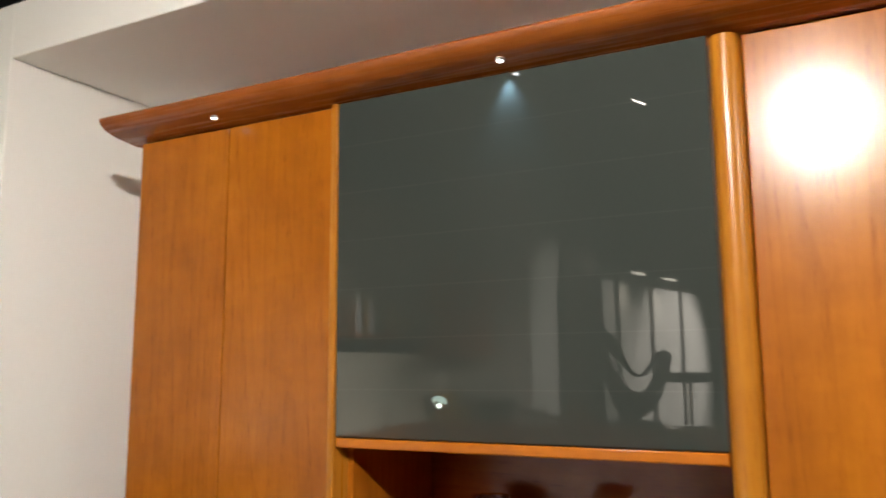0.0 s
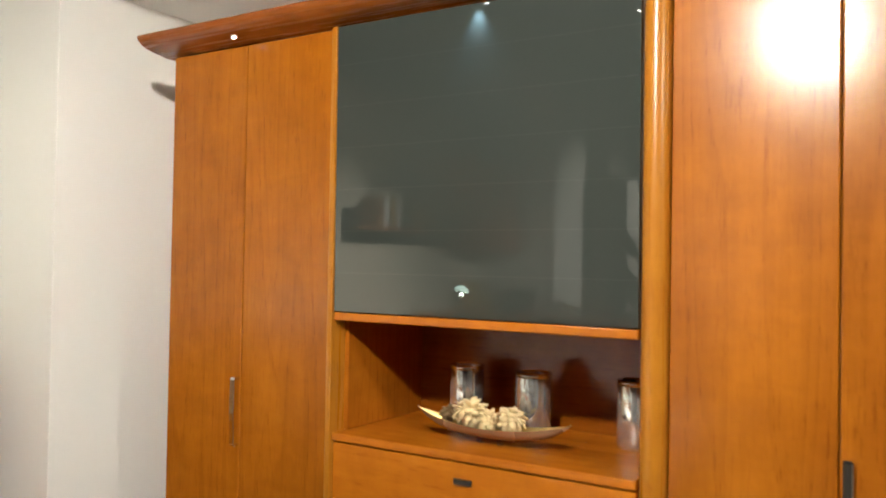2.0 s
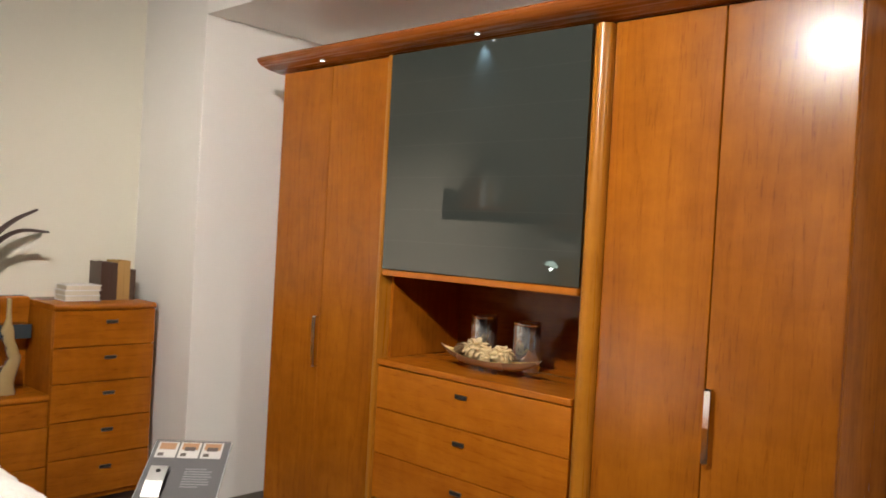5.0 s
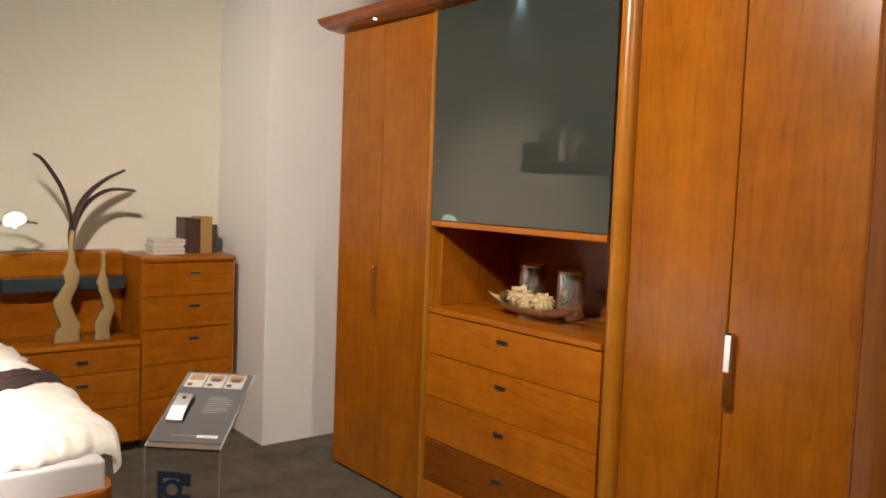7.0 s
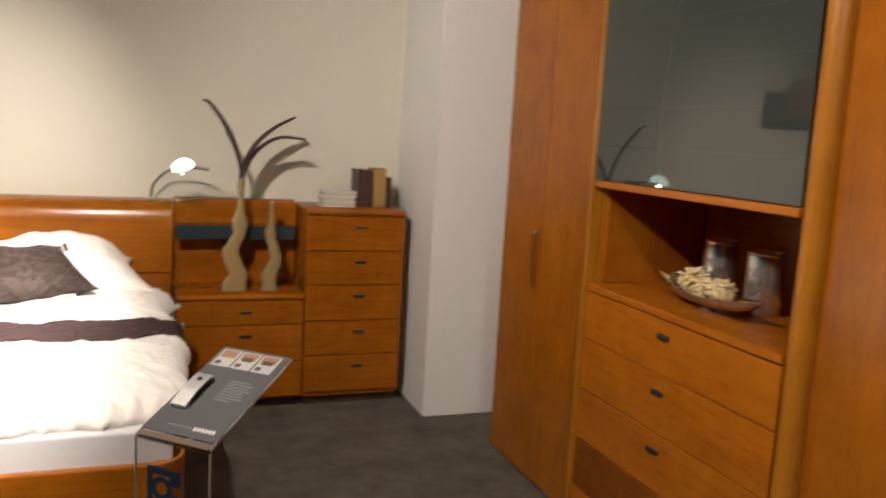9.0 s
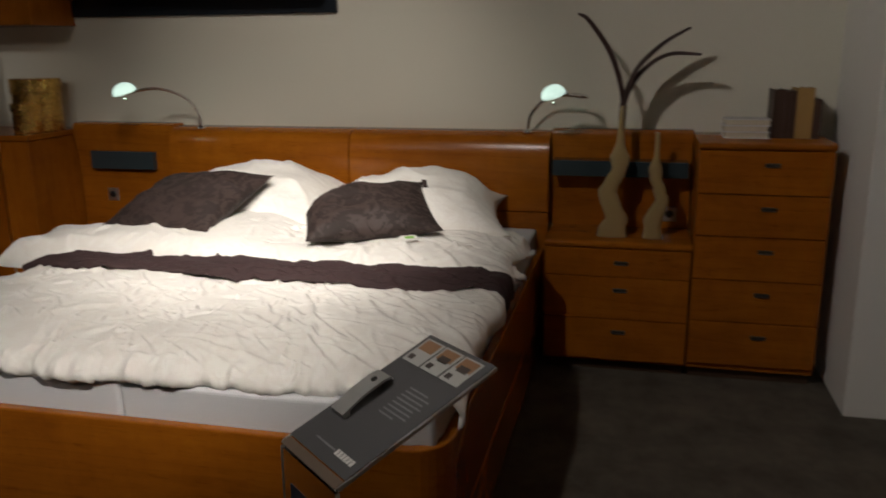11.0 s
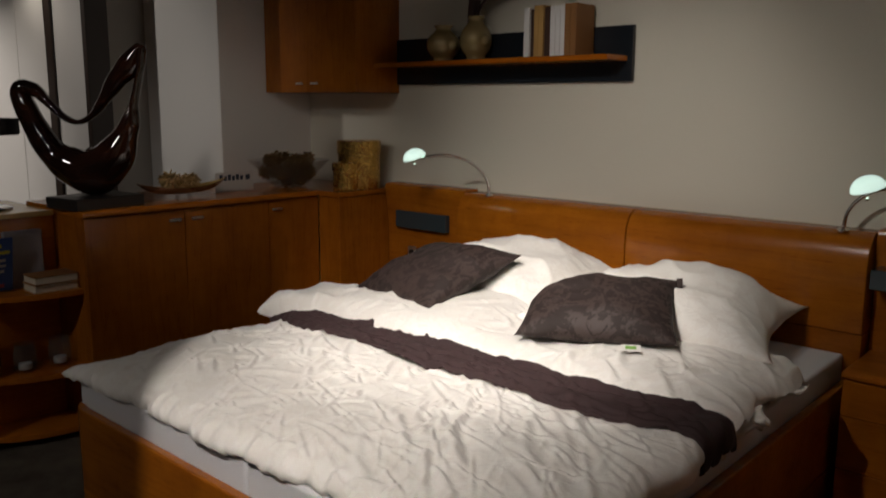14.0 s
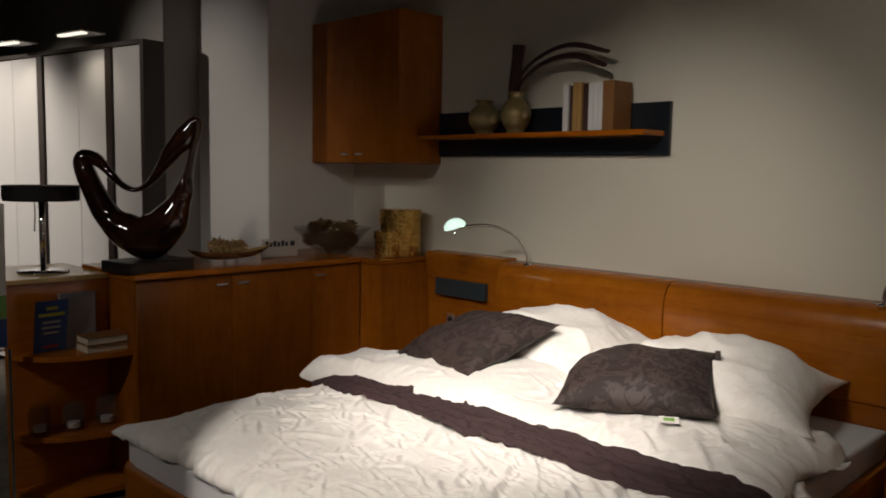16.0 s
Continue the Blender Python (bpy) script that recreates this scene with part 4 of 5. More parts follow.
# the duvet's lower part: from the runner to the foot, its right side rolled over the mattress edge
LEFT, RIGHT, LIP, R_END = -1.315, 0.475, 0.046, 0.578


def duvet_v(s):
    return max(0.0, min(1.0, (s - LEFT) / (R_END - LEFT)))


def duvet_x(u, v):
    y = LEFT + (R_END - LEFT) * v
    foot = -0.907 + 0.007 * math.sin(y * 9) + 0.007 * math.sin(y * 23 + 1) + 0.006 * noise.noise(Vector((y * 30, 4.0, 2.0))) + 0.004 * math.sin(y * 51) - 0.045 * ease(-0.35, 0.30, y) - 0.030 * ease(0.25, 0.55, y) + 0.020 * ease(-1.0, -1.32, y)
    return -1.90 + (foot + 1.90) * u


def lip(u, v):
    """How far round its right-hand roll the cloth has gone, as an angle."""
    s = LEFT + (R_END - LEFT) * v
    return max(0.0, s - RIGHT + 0.010 * math.sin(u * 11 + 0.6) + 0.006 * math.sin(u * 27)) / LIP


def duvet_y(u, v):
    s = LEFT + (R_END - LEFT) * v
    a = lip(u, v)
    y = s if a <= 0 else s - a * LIP + LIP * math.sin(a) * (1.25 - 0.45 * ease(0.35, 0.0, u))
    return y - 0.06 * ease(0.80, 1.0, u) * ease(0.06, 0.0, v) + 0.02 * ease(0.12, 0.0, v) * math.sin(u * 8)


def duvet_z(u, v, creases=1.0):
    x, y = duvet_x(u, v), duvet_y(u, v)
    rim = (0.30 * dome((1 - u) * 0.97, 0.05) + 0.70 * dome((1 - u) * 0.97, 0.34)) * (dome(v * 1.9, 0.22) * 0.9 + 0.1)
    puff = 0.016 + 0.072 * rim
    ridge = DUVET_FOLDS(x, y) * (0.25 + 0.75 * rim)
    a = lip(u, v)
    drop = LIP * (1 - math.cos(a)) * (1 + 0.12 * math.sin(u * 19))
    ridge *= max(0.35, 1 - 0.25 * a)
    ridge += (0.010 * noise.noise(Vector((y * 24, 3.0, 1.0))) + 0.006 * noise.noise(Vector((y * 55, 1.0, 4.0)))) * ease(0.93, 1.0, u)
    ridge += 0.0045 * math.sin(y * 88 + 5 * noise.noise(Vector((y * 6, 2.0, 8.0)))) * (0.4 + abs(noise.noise(Vector((y * 5, 7.0, 1.0))))) * ease(0.86, 0.99, u)
    lift = 0.010 * ease(0.80, 1.0, u) * ease(0.12, 0.0, v)
    return 0.613 + puff + ridge * creases - drop + lift - 0.008 * ease(0.955, 1.0, u)


sheet("duvet", duvet_x, duvet_y, duvet_z, 290, 500, LINEN, (-1.4, -0.37, 0.6), "rumpled cream damask duvet spread over the bed", "duvet")


# the brown runner that lies across the bed
def runner_c(v):
    y = -1.26 + 1.83 * v
    return -1.705 + 0.015 * math.sin(y * 5 + 1) - 0.030 * ease(-0.1, 0.6, y), y


def runner_x(u, v):
    c, y = runner_c(v)
    half = 0.055 + 0.045 * ease(-1.25, -0.6, y)  + 0.014 * math.sin(y * 11) * (1 if u > 0.5 else -0.4)
    return c + (u * 2 - 1) * half


def runner_y(u, v):
    s = -1.275 + 1.855 * v
    a = max(0.0, s - RIGHT + 0.01) / (LIP + 0.014)
    return s if a <= 0 else s - a * (LIP + 0.014) + (LIP + 0.014) * math.sin(min(a, 1.7)) * 1.1


def runner_z(u, v):
    x = runner_x(u, v)
    s = -1.275 + 1.855 * v
    a = max(0.0, s - RIGHT + 0.01) / (LIP + 0.014)
    body = duvet_z(max(0.0, min(1.0, (x + 1.90) / 0.98)), duvet_v(min(s, RIGHT - 0.02)), 0.85)
    tuck = 0.0045 * math.sin((u * 3.2 + 0.6 * noise.noise(Vector((s * 2, u, 1)))) * 6.28) + 0.011 * noise.noise(Vector((s * 5, u * 2, 5))) + 0.005 * crease(Vector((s * 7 + u, u * 3 - s * 2, 2)))
    drop = (LIP + 0.014) * (1 - math.cos(min(a, 1.5))) + 0.05 * max(0.0, a - 1.2)
    return body + 0.024 + tuck - drop - 0.014 * ease(0.08, 0.0, min(u, 1 - u))


sheet("bed_runner", runner_x, runner_y, runner_z, 44, 200, BROWN_CLOTH, (-1.66, -0.35, 0.65), "plum brown cloth runner laid across the bed", "bed runner")


# the folded-back upper part of the duvet
def roll_x(u, v):
    y = -1.545 + 2.08 * v
    back = -2.42 - 0.06 * math.sin(y * 3 + 1) + 0.42 * ease(-1.0, -1.5, y)
    front = -1.755 + 0.022 * math.sin(y * 7 + 0.5) - 0.055 * ease(-0.1, 0.5, y) + 0.05 * ease(-1.0, -1.45, y) * 0.4
    return back + (front - back) * u


def roll_y(u, v):
    s = -1.455 + 2.005 * v
    edge = RIGHT - 0.03 + 0.02 * math.sin(u * 9)
    y = s if s < edge else edge + 0.06 * math.sin(min(1.0, (s - edge) / 0.10) * 1.3)
    return y + 0.05 * (1 - v) ** 6 * math.sin(u * 3.1)


def roll_z(u, v):
    x, y = roll_x(u, v), roll_y(u, v)
    s = -1.455 + 2.005 * v
    rim = dome((1 - u) * 0.7, 0.15) * dome(v * 2.0, 0.13) * dome(u * 0.7 + 0.03, 0.10)
    height = 0.120 - 0.036 * ease(-0.65, -0.25, y) - 0.030 * ease(0.25, 0.48, y) - 0.030 * ease(-0.8, -1.4, y)
    ridge = ROLL_FOLDS(x, y)
    over = max(0.0, s - RIGHT + 0.03)
    drop = 0.0 if over <= 0 else 0.045 * min(1.0, over / 0.1) ** 1.5
    low = 0.632 + 0.035 * ease(-1.2, -1.4, y)
    return low + (height + 0.03) * rim + ridge * (0.25 + 0.75 * rim) - drop


folded = sheet("folded_duvet", roll_x, roll_y, roll_z, 130, 330, LINEN, (-2.05, -0.4, 0.62), "folded-back upper end of the cream damask duvet", "duvet")


def flap(parent, x0, x1, y0, y1, z0, z1, seed):
    """A loose layer of the folded duvet's end: a thin crumpled tongue that juts over the mattress edge."""
    bm = bmesh.new()
    nu, nv = 40, 26
    skins = []
    for lift in (0.006, -0.006):
        g = []
        for i in range(nu + 1):
            row = []
            for j in range(nv + 1):
                u, v = i / nu, j / nv
                reach = 0.72 + 0.28 * math.sin(u * 7 + seed) + 0.12 * noise.noise(Vector((u * 9, seed, 2)))
                x = x0 + (x1 - x0) * u + 0.02 * noise.noise(Vector((v * 3, u * 3, seed)))
                z = z0 + (z1 - z0) * v ** 1.6 + (0.010 * crease(Vector((u * 5 + v, v * 2, seed))) + 0.006 * noise.noise(Vector((u * 12, v * 5, seed)))) * (0.4 + 0.6 * v)
                row.append(bm.verts.new((x, y0 + (y1 - y0) * v * reach, z + lift)))
            g.append(row)
        skins.append(g)
        for i in range(nu):
            for j in range(nv):
                f = (g[i][j], g[i + 1][j], g[i + 1][j + 1], g[i][j + 1])
                bm.faces.new(f if lift > 0 else f[::-1])
    top, low = skins
    for i in range(nu):
        bm.faces.new((top[i][nv], top[i + 1][nv], low[i + 1][nv], low[i][nv]))
        bm.faces.new((top[i + 1][0], top[i][0], low[i][0], low[i + 1][0]))
    for j in range(nv):
        bm.faces.new((top[0][j], top[0][j + 1], low[0][j + 1], low[0][j]))
        bm.faces.new((top[nu][j + 1], top[nu][j], low[nu][j], low[nu][j + 1]))
    bmesh.ops.recalc_face_normals(bm, faces=bm.faces[:])
    part("folded_layer", bm, LINEN, parent, smooth=True)


flap(folded, -2.40, -2.02, 0.36, 0.540, 0.676, 0.642, 1.0)
flap(folded, -2.30, -1.88, 0.36, 0.520, 0.652, 0.622, 3.4)


def cushion(name, m, w, h, thick, material, seed, label, category, group, pinch=0.10, soft=0.012, boxy=2.6, ears=0.0, slump=(0.0, 0.0)):
    """A stuffed cushion: two bulging faces that meet in a seam with drawn-out corners."""
    bm = bmesh.new()
    n = 60
    for sign in (1, -1):
        g = []
        for i in range(n + 1):
            row = []
            for j in range(n + 1):
                u, v = -1 + 2 * i / n, -1 + 2 * j / n
                bulge = (max(0.0, 1 - abs(u) ** boxy) * max(0.0, 1 - abs(v) ** boxy)) ** 0.66
                spread = 1 + ears * (u * v) ** 4
                x = u * (1 - pinch * (1 - v * v) * abs(u) ** 2) * spread * w / 2
                y = v * (1 - pinch * (1 - u * u) * abs(v) ** 2) * spread * h / 2
                z = sign * bulge * thick / 2
                sunk = max(0.0, -u) * max(0.0, v)
                x, y = x + slump[0] * sunk, y + slump[1] * sunk
                corner = abs(u * v)
                rel = noise.noise(Vector((u * 1.6 + seed, v * 1.6, sign * 2.0))) * soft * 1.6 + crease(Vector((u * 1.7 + seed, v * 1.7 + u, sign * 5.0))) * soft * 0.30
                rel += crease(Vector(((u - v) * 2.2, (u + v) * 4.0 + seed, sign * 3.0))) * soft * 0.32 * corner ** 0.7
                row.append(bm.verts.new(m @ Vector((x, y, z + rel * min(1.0, bulge * 1.8)))))
            g.append(row)
        for i in range(n):
            for j in range(n):
                f = (g[i][j], g[i][j + 1], g[i + 1][j + 1], g[i + 1][j])
                bm.faces.new(f if sign < 0 else f[::-1])
    bmesh.ops.remove_doubles(bm, verts=bm.verts[:], dist=0.0004)
    bmesh.ops.recalc_face_normals(bm, faces=bm.faces[:])
    c = m.translation
    return solid(name, bm, material, (c.x, c.y, c.z - thick / 2), label, category, group, True)


def axes(centre, right, up):
    r = Vector(right).normalized()
    u = (Vector(up) - r * Vector(up).dot(r)).normalized()
    k = r.cross(u)
    m = Matrix((r, u, k)).transposed().to_4x4()
    m.translation = Vector(centre)
    return m


cushion("pillow", axes((-2.57, -0.020, 0.762), (-0.17, 0.985, -0.03), (-0.985, -0.17, 0.06)), 0.80, 0.66, 0.34, LINEN, 1.0, "plump cream damask pillow leaning on the headboard", "pillow", "cream pillows", 0.10, 0.022, 2.3, 0.05)
cushion("pillow", axes((-2.57, -0.770, 0.768), (-0.05, 1, 0.0), (-1, -0.05, 0.06)), 0.80, 0.68, 0.35, LINEN, 6.0, "plump cream damask pillow leaning on the headboard", "pillow", "cream pillows", 0.09, 0.022, 2.3, 0.05)
right_cushion = axes((-2.185, -0.105, 0.838), (-0.212, 0.437, 0.010), (-0.361, -0.138, 0.122))
cushion("throw_cushion", right_cushion, 0.51, 0.41, 0.15, BROWN_SATIN, 3.0, "dark brown damask cushion with a tag, on the pillow", "cushion", "brown cushions", 0.05, 0.009, 3.0, 0.03, (0.06, -0.10))
cushion("throw_cushion", axes((-2.205, -0.905, 0.838), (0.104, 0.561, 0.036), (-0.463, -0.082, 0.129)), 0.55, 0.48, 0.17, BROWN_SATIN, 8.0, "dark brown damask cushion resting against the pillow", "cushion", "brown cushions", 0.06, 0.010, 2.8, 0.04)
tag_at = right_cushion @ Vector((0.262, 0.150, 0.012))
solid("cloth_tag", boxm(axes(tag_at, (-0.53, 0.848, 0.0), (-0.55, -0.36, 0.75)), 0.020, 0.060, 0.004, 0.001), BROWN_SATIN, tuple(tag_at), "small dark cloth tag on a cushion", "tag")
tag = thing("care_label", (-2.018, 0.110, 0.765), "small white and green paper label under a cushion", "label")
part("card", boxm(axes((-2.018, 0.110, 0.773), (-0.52, 0.855, 0), (-0.7, -0.42, 0.22)), 0.060, 0.036, 0.0012), WHITE_PAPER, tag)
part("print", boxm(axes((-2.0175, 0.1102, 0.7744), (-0.52, 0.855, 0), (-0.7, -0.42, 0.22)), 0.034, 0.018, 0.0008), TAG_GREEN, tag)

# ---- the shelf and the wall cabinet ----
shelf = thing("wall_shelf", (-3.17, -1.31, 1.635), "cherry wall shelf on a blue-black back panel", "shelf")
part("back_panel", box(WEST + 0.001, WEST + 0.026, -2.048, -0.554, 1.630, 1.878, 0.002), BLUE_BLACK, shelf)
part("board", box(WEST + 0.0265, -2.950, -2.048, -0.578, 1.720, 1.744, 0.003), WOOD_Y, shelf)

cabinet = thing("wall_cabinet", (-3.03, -2.5, 1.585), "cherry wood wall cabinet with two closed doors in the corner", "cabinet")
part("body", box(WEST + 0.001, -2.837, SOUTH + 0.002, -2.052, 1.585, 2.440, 0.002), WOOD_Z, cabinet)
for a, b, hy in ((SOUTH + 0.003, -2.462, -2.530), (-2.459, -2.053, -2.395)):
    door = part("door", box(-2.836, -2.816, a, b, 1.587, 2.438, 0.001), WOOD_Z, cabinet)
    part("handle", box(-2.816, -2.802, hy - 0.028, hy + 0.028, 1.632, 1.642, 0.002), STEEL, door, "small steel bar handle")


def round_vase(x, y, z, r, h, label):
    """A flattened round vase with a short flared neck and a glossy boss on its face."""
    v = thing("round_vase", (x, y, z), label, "vase", "round vases on the shelf")
    body = [(0, z), (r * 0.55, z), (r * 0.60, z + 0.006), (r * 0.56, z + 0.012)]
    low, high = z + 0.010, z + h * 0.86
    for k in range(1, 12):
        a = math.pi * (-0.5 + 0.30 / 1.8 + (1 - 0.30 / 0.9) * k / 12)
        body.append((r * math.cos(a), (low + high) / 2 + (high - low) / 2 * math.sin(a) * 1.08))
    body += [(r * 0.44, z + h * 0.88), (r * 0.46, z + h * 0.93), (r * 0.60, z + h), (r * 0.54, z + h), (r * 0.38, z + h * 0.90), (r * 0.3, z + h * 0.7), (0, z + h * 0.68)]
    part("body", lathe(body, (x, y), 36), OLIVE_GLAZE, v, smooth=True)
    bm = bmesh.new()
    bmesh.ops.create_uvsphere(bm, u_segments=20, v_segments=12, radius=r * 0.36, matrix=Matrix.Translation((x + r * 0.30, y + r * 0.92, z + h * 0.44)) @ Matrix.Diagonal((0.85, 0.85, 1, 1)))
    part("boss", bm, OLIVE_GLAZE, v, "glossy round boss", True)
    return v


round_vase(-3.050, -1.620, 1.7445, 0.090, 0.182, "round olive-gold ceramic vase on the wall shelf")
round_vase(-3.050, -1.400, 1.7445, 0.083, 0.215, "larger round olive-gold ceramic vase with leaves in it")
sprig = thing("dried_leaves", (-3.05, -1.42, 1.96), "dark dried curved leaves in the round shelf vase", "dried leaves")
part("leaf", leaf_strip([(-3.05, -1.425, 1.86), (-3.05, -1.415, 1.99), (-3.05, -1.397, 2.10), (-3.05, -1.385, 2.20)], 0.080, cup=0.15, facing=(1, 0.1, 0), blunt=True), DRIED, sprig, smooth=True)
part("leaf", leaf_strip([(-3.05, -1.42, 1.86), (-3.045, -1.37, 2.03), (-3.04, -1.23, 2.125), (-3.03, -1.04, 2.160), (-3.02, -0.82, 2.108)], 0.055, cup=0.3, facing=(0.6, 0, 0.8)), DRIED, sprig, smooth=True)
part("leaf", leaf_strip([(-3.05, -1.41, 1.86), (-3.045, -1.36, 2.00), (-3.03, -1.21, 2.085), (-3.02, -1.02, 2.105), (-3.01, -0.83, 2.045)], 0.060, cup=0.3, facing=(0.6, 0, 0.8)), DRIED, sprig, smooth=True)
y = -1.048
for w, mat, h, d in ((0.034, WHITE_COVER, 0.224, 0.14), (0.026, BROWN_COVER, 0.218, 0.13), (0.026, TAN_CLOTH, 0.232, 0.14), (0.028, TAN_CLOTH, 0.232, 0.14), (0.040, BROWN_COVER, 0.222, 0.13), (0.030, WHITE_COVER, 0.222, 0.14),
                     (0.028, WHITE_COVER, 0.224, 0.14), (0.030, WHITE_COVER, 0.224, 0.14), (0.034, ORANGE_COVER, 0.228, 0.15), (0.032, ORANGE_COVER, 0.228, 0.15)):
    tone = {WHITE_COVER: "white", BROWN_COVER: "dark brown", TAN_CLOTH: "tan", ORANGE_COVER: "orange-brown"}[mat]
    book((-3.120, y, 1.7445), (d, w * 0.9, h), mat, label="upright " + tone + " book on the wall shelf", group="books on the shelf")
    y += w * 0.9 + 0.002

# ---- the low cupboards in the south-west corner ----
CF, CT = -2.245, 1.045
corner = thing("corner_chest", (-2.96, -2.17, 0), "cherry wood end cabinet of the low cupboards by the headboard", "cabinet", "low cupboards")
part("body", box(-3.150, -2.705, CF, -2.070, 0.055, CT - 0.030, 0.002), WOOD_Z, corner)
part("plinth", box(-3.148, -2.745, CF, -2.09, 0, 0.055), SHADOW_GAP, corner)
low = thing("low_cupboard", (-2.08, -2.58, 0), "cherry wood low cupboard with three closed doors", "cupboard", "low cupboards")
part("body", box(-2.703, -1.372, -2.84, CF - 0.022, 0.055, CT - 0.030, 0.002), WOOD_Z, low)
part("plinth", box(-2.70, -1.39, -2.8, CF - 0.06, 0, 0.055), SHADOW_GAP, low)
for a, b, hx in ((-1.8675, -1.374, -1.815), (-2.362, -1.8705, -1.935), (-2.702, -2.365, -2.415)):
    door = part("door", box(a, b, CF - 0.020, CF, 0.060, CT - 0.034, 0.0025), WOOD_Z, low)
    part("handle", box(hx - 0.030, hx + 0.030, CF, CF + 0.014, 0.960, 0.970, 0.002), STEEL, door, "small steel bar handle")
top = [(-2.84, CT - 0.028), (CF + 0.012, CT - 0.028), (CF + 0.020, CT - 0.022), (CF + 0.020, CT - 0.008), (CF + 0.010, CT), (-2.84, CT)]
counter = thing("worktop", (-2.3, -2.5, CT - 0.028), "dark cherry top board along the low cupboards", "worktop")
part("board", extrude(top, "x", -2.690, -1.364, bevel=0.001), WOOD_X, counter)
part("corner_board", box(-3.150, -2.6905, -2.84, -2.060, CT - 0.028, CT, 0.003), WOOD_Y, counter)

end = thing("end_shelf", (-1.2, -2.55, 0), "rounded open cherry end shelf of the low cupboards", "shelf unit")
part("back_panel", box(-1.370, -0.905, -2.570, -2.550, 0.0, 1.003, 0.002), WOOD_X, end)
part("top_board", box(-1.370, -0.865, -3.10, -2.535, 1.0035, 1.027, 0.003), MAPLE, end, "yellow maple top board")
for z in (0.668, 0.300, 0.035):
    bm = bmesh.new()
    ring = [(-1.369, -2.549)] + [(-1.369 + 0.445 * math.cos(a), -2.549 + 0.27 * math.sin(a)) for a in (math.pi / 2 * k / 18 for k in range(19))]
    lo = [bm.verts.new((x, yy, z)) for x, yy in ring]
    hi = [bm.verts.new((x, yy, z + 0.024)) for x, yy in ring]
    bm.faces.new(lo[::-1])
    bm.faces.new(hi)
    for k in range(len(ring)):
        bm.faces.new((lo[k], lo[(k + 1) % len(ring)], hi[(k + 1) % len(ring)], hi[k]))
    bmesh.ops.recalc_face_normals(bm, faces=bm.faces[:])
    part("board", bm, WOOD_X, end)

blue = thing("magazine", (-1.07, -2.45, 0.6925), "upright blue leaflet with yellow and white print lines", "leaflet")
mm = pose(-1.068, -2.445, 0.818, -8, 0, 8)
part("sheet", boxm(mm, 0.150, 0.006, 0.240, 0.001), BLUE_COVER, blue)
for z, w, mat in ((0.085, 0.05, YELLOW_INK), (0.055, 0.12, YELLOW_INK), (0.020, 0.085, PALE_INK), (-0.005, 0.085, PALE_INK), (-0.030, 0.07, PALE_INK), (-0.095, 0.07, RED_INK)):
    part("print_line", boxm(mm @ Matrix.Translation((0, 0.0036, z)), w, 0.0008, 0.014 if mat is not PALE_INK else 0.011), mat, blue)
book((-1.300, -2.545, 0.6925), (0.165, 0.028, 0.255), GREY_COVER, label="upright grey hardcover book on the end shelf", group="books on the end shelf")
book((-1.285, -2.512, 0.6925), (0.155, 0.022, 0.240), GREY_COVER, label="upright grey hardcover book on the end shelf", group="books on the end shelf")
for k in range(2):
    book((-1.365, -2.455 + 0.006 * k, 0.6925 + 0.037 * k), (0.190, 0.135, 0.036), ORANGE_COVER if k else TAN_CLOTH, label="lying tan cloth-bound book on the end shelf", group="books on the end shelf", lying=True)
for x, yy in ((-1.015, -2.47), (-1.150, -2.43), (-1.300, -2.42)):
    jar = thing("tealight_glass", (x, yy, 0.3245), "clear glass tealight holder on the end shelf", "candle holder", "tealight glasses")
    part("glass", lathe([(0, 0.3245), (0.042, 0.3245), (0.050, 0.350), (0.052, 0.405), (0.044, 0.448), (0.044, 0.456), (0.039, 0.452), (0.047, 0.405), (0.045, 0.350), (0, 0.342)], (x, yy), 28), TEALIGHT_GLASS, jar, smooth=True)
    part("candle", lathe([(0, 0.3375), (0.028, 0.3375), (0.028, 0.362), (0, 0.364)], (x, yy), 20), WHITE_PAPER, jar)

fold_out = thing("leaflet", (-0.80, -2.33, 0.70), "tall white leaflet with green and blue printed bands", "leaflet")
mm = pose(-0.775, -2.33, 1.07, -6, 2, 6)
part("sheet", boxm(mm, 0.16, 0.004, 0.62, 0.001), WHITE_PAPER, fold_out)
part("print_band", boxm(mm @ Matrix.Translation((0, 0.0026, -0.13)), 0.158, 0.0008, 0.10), TAG_GREEN, fold_out)
part("print_band", boxm(mm @ Matrix.Translation((0, 0.0026, -0.245)), 0.158, 0.0008, 0.125), BLUE_COVER, fold_out)
part("holder", box(-0.865, -0.69, -2.38, -2.33, 0.0, 0.76, 0.004), CLEAR, fold_out, "clear acrylic holder")
desk = thing("table_lamp", (-1.148, -2.75, 1.0275), "table lamp with flat black drum shade and chrome stem", "lamp")
part("base", lathe([(0, 1.0275), (0.115, 1.0275), (0.117, 1.033), (0.110, 1.040), (0.02, 1.044), (0, 1.044)], (-1.148, -2.75), 40), CHROME, desk, smooth=True)
part("stem", lathe([(0, 1.042), (0.014, 1.042), (0.014, 1.415), (0, 1.415)], (-1.148, -2.75), 20), CHROME, desk, smooth=True)
part("shade", lathe([(0.006, 1.446), (0.166, 1.446), (0.170, 1.442), (0.170, 1.376), (0.166, 1.372), (0.164, 1.376), (0.164, 1.438), (0.006, 1.440)], (-1.148, -2.75), 48), BLACK_SHADE, desk)
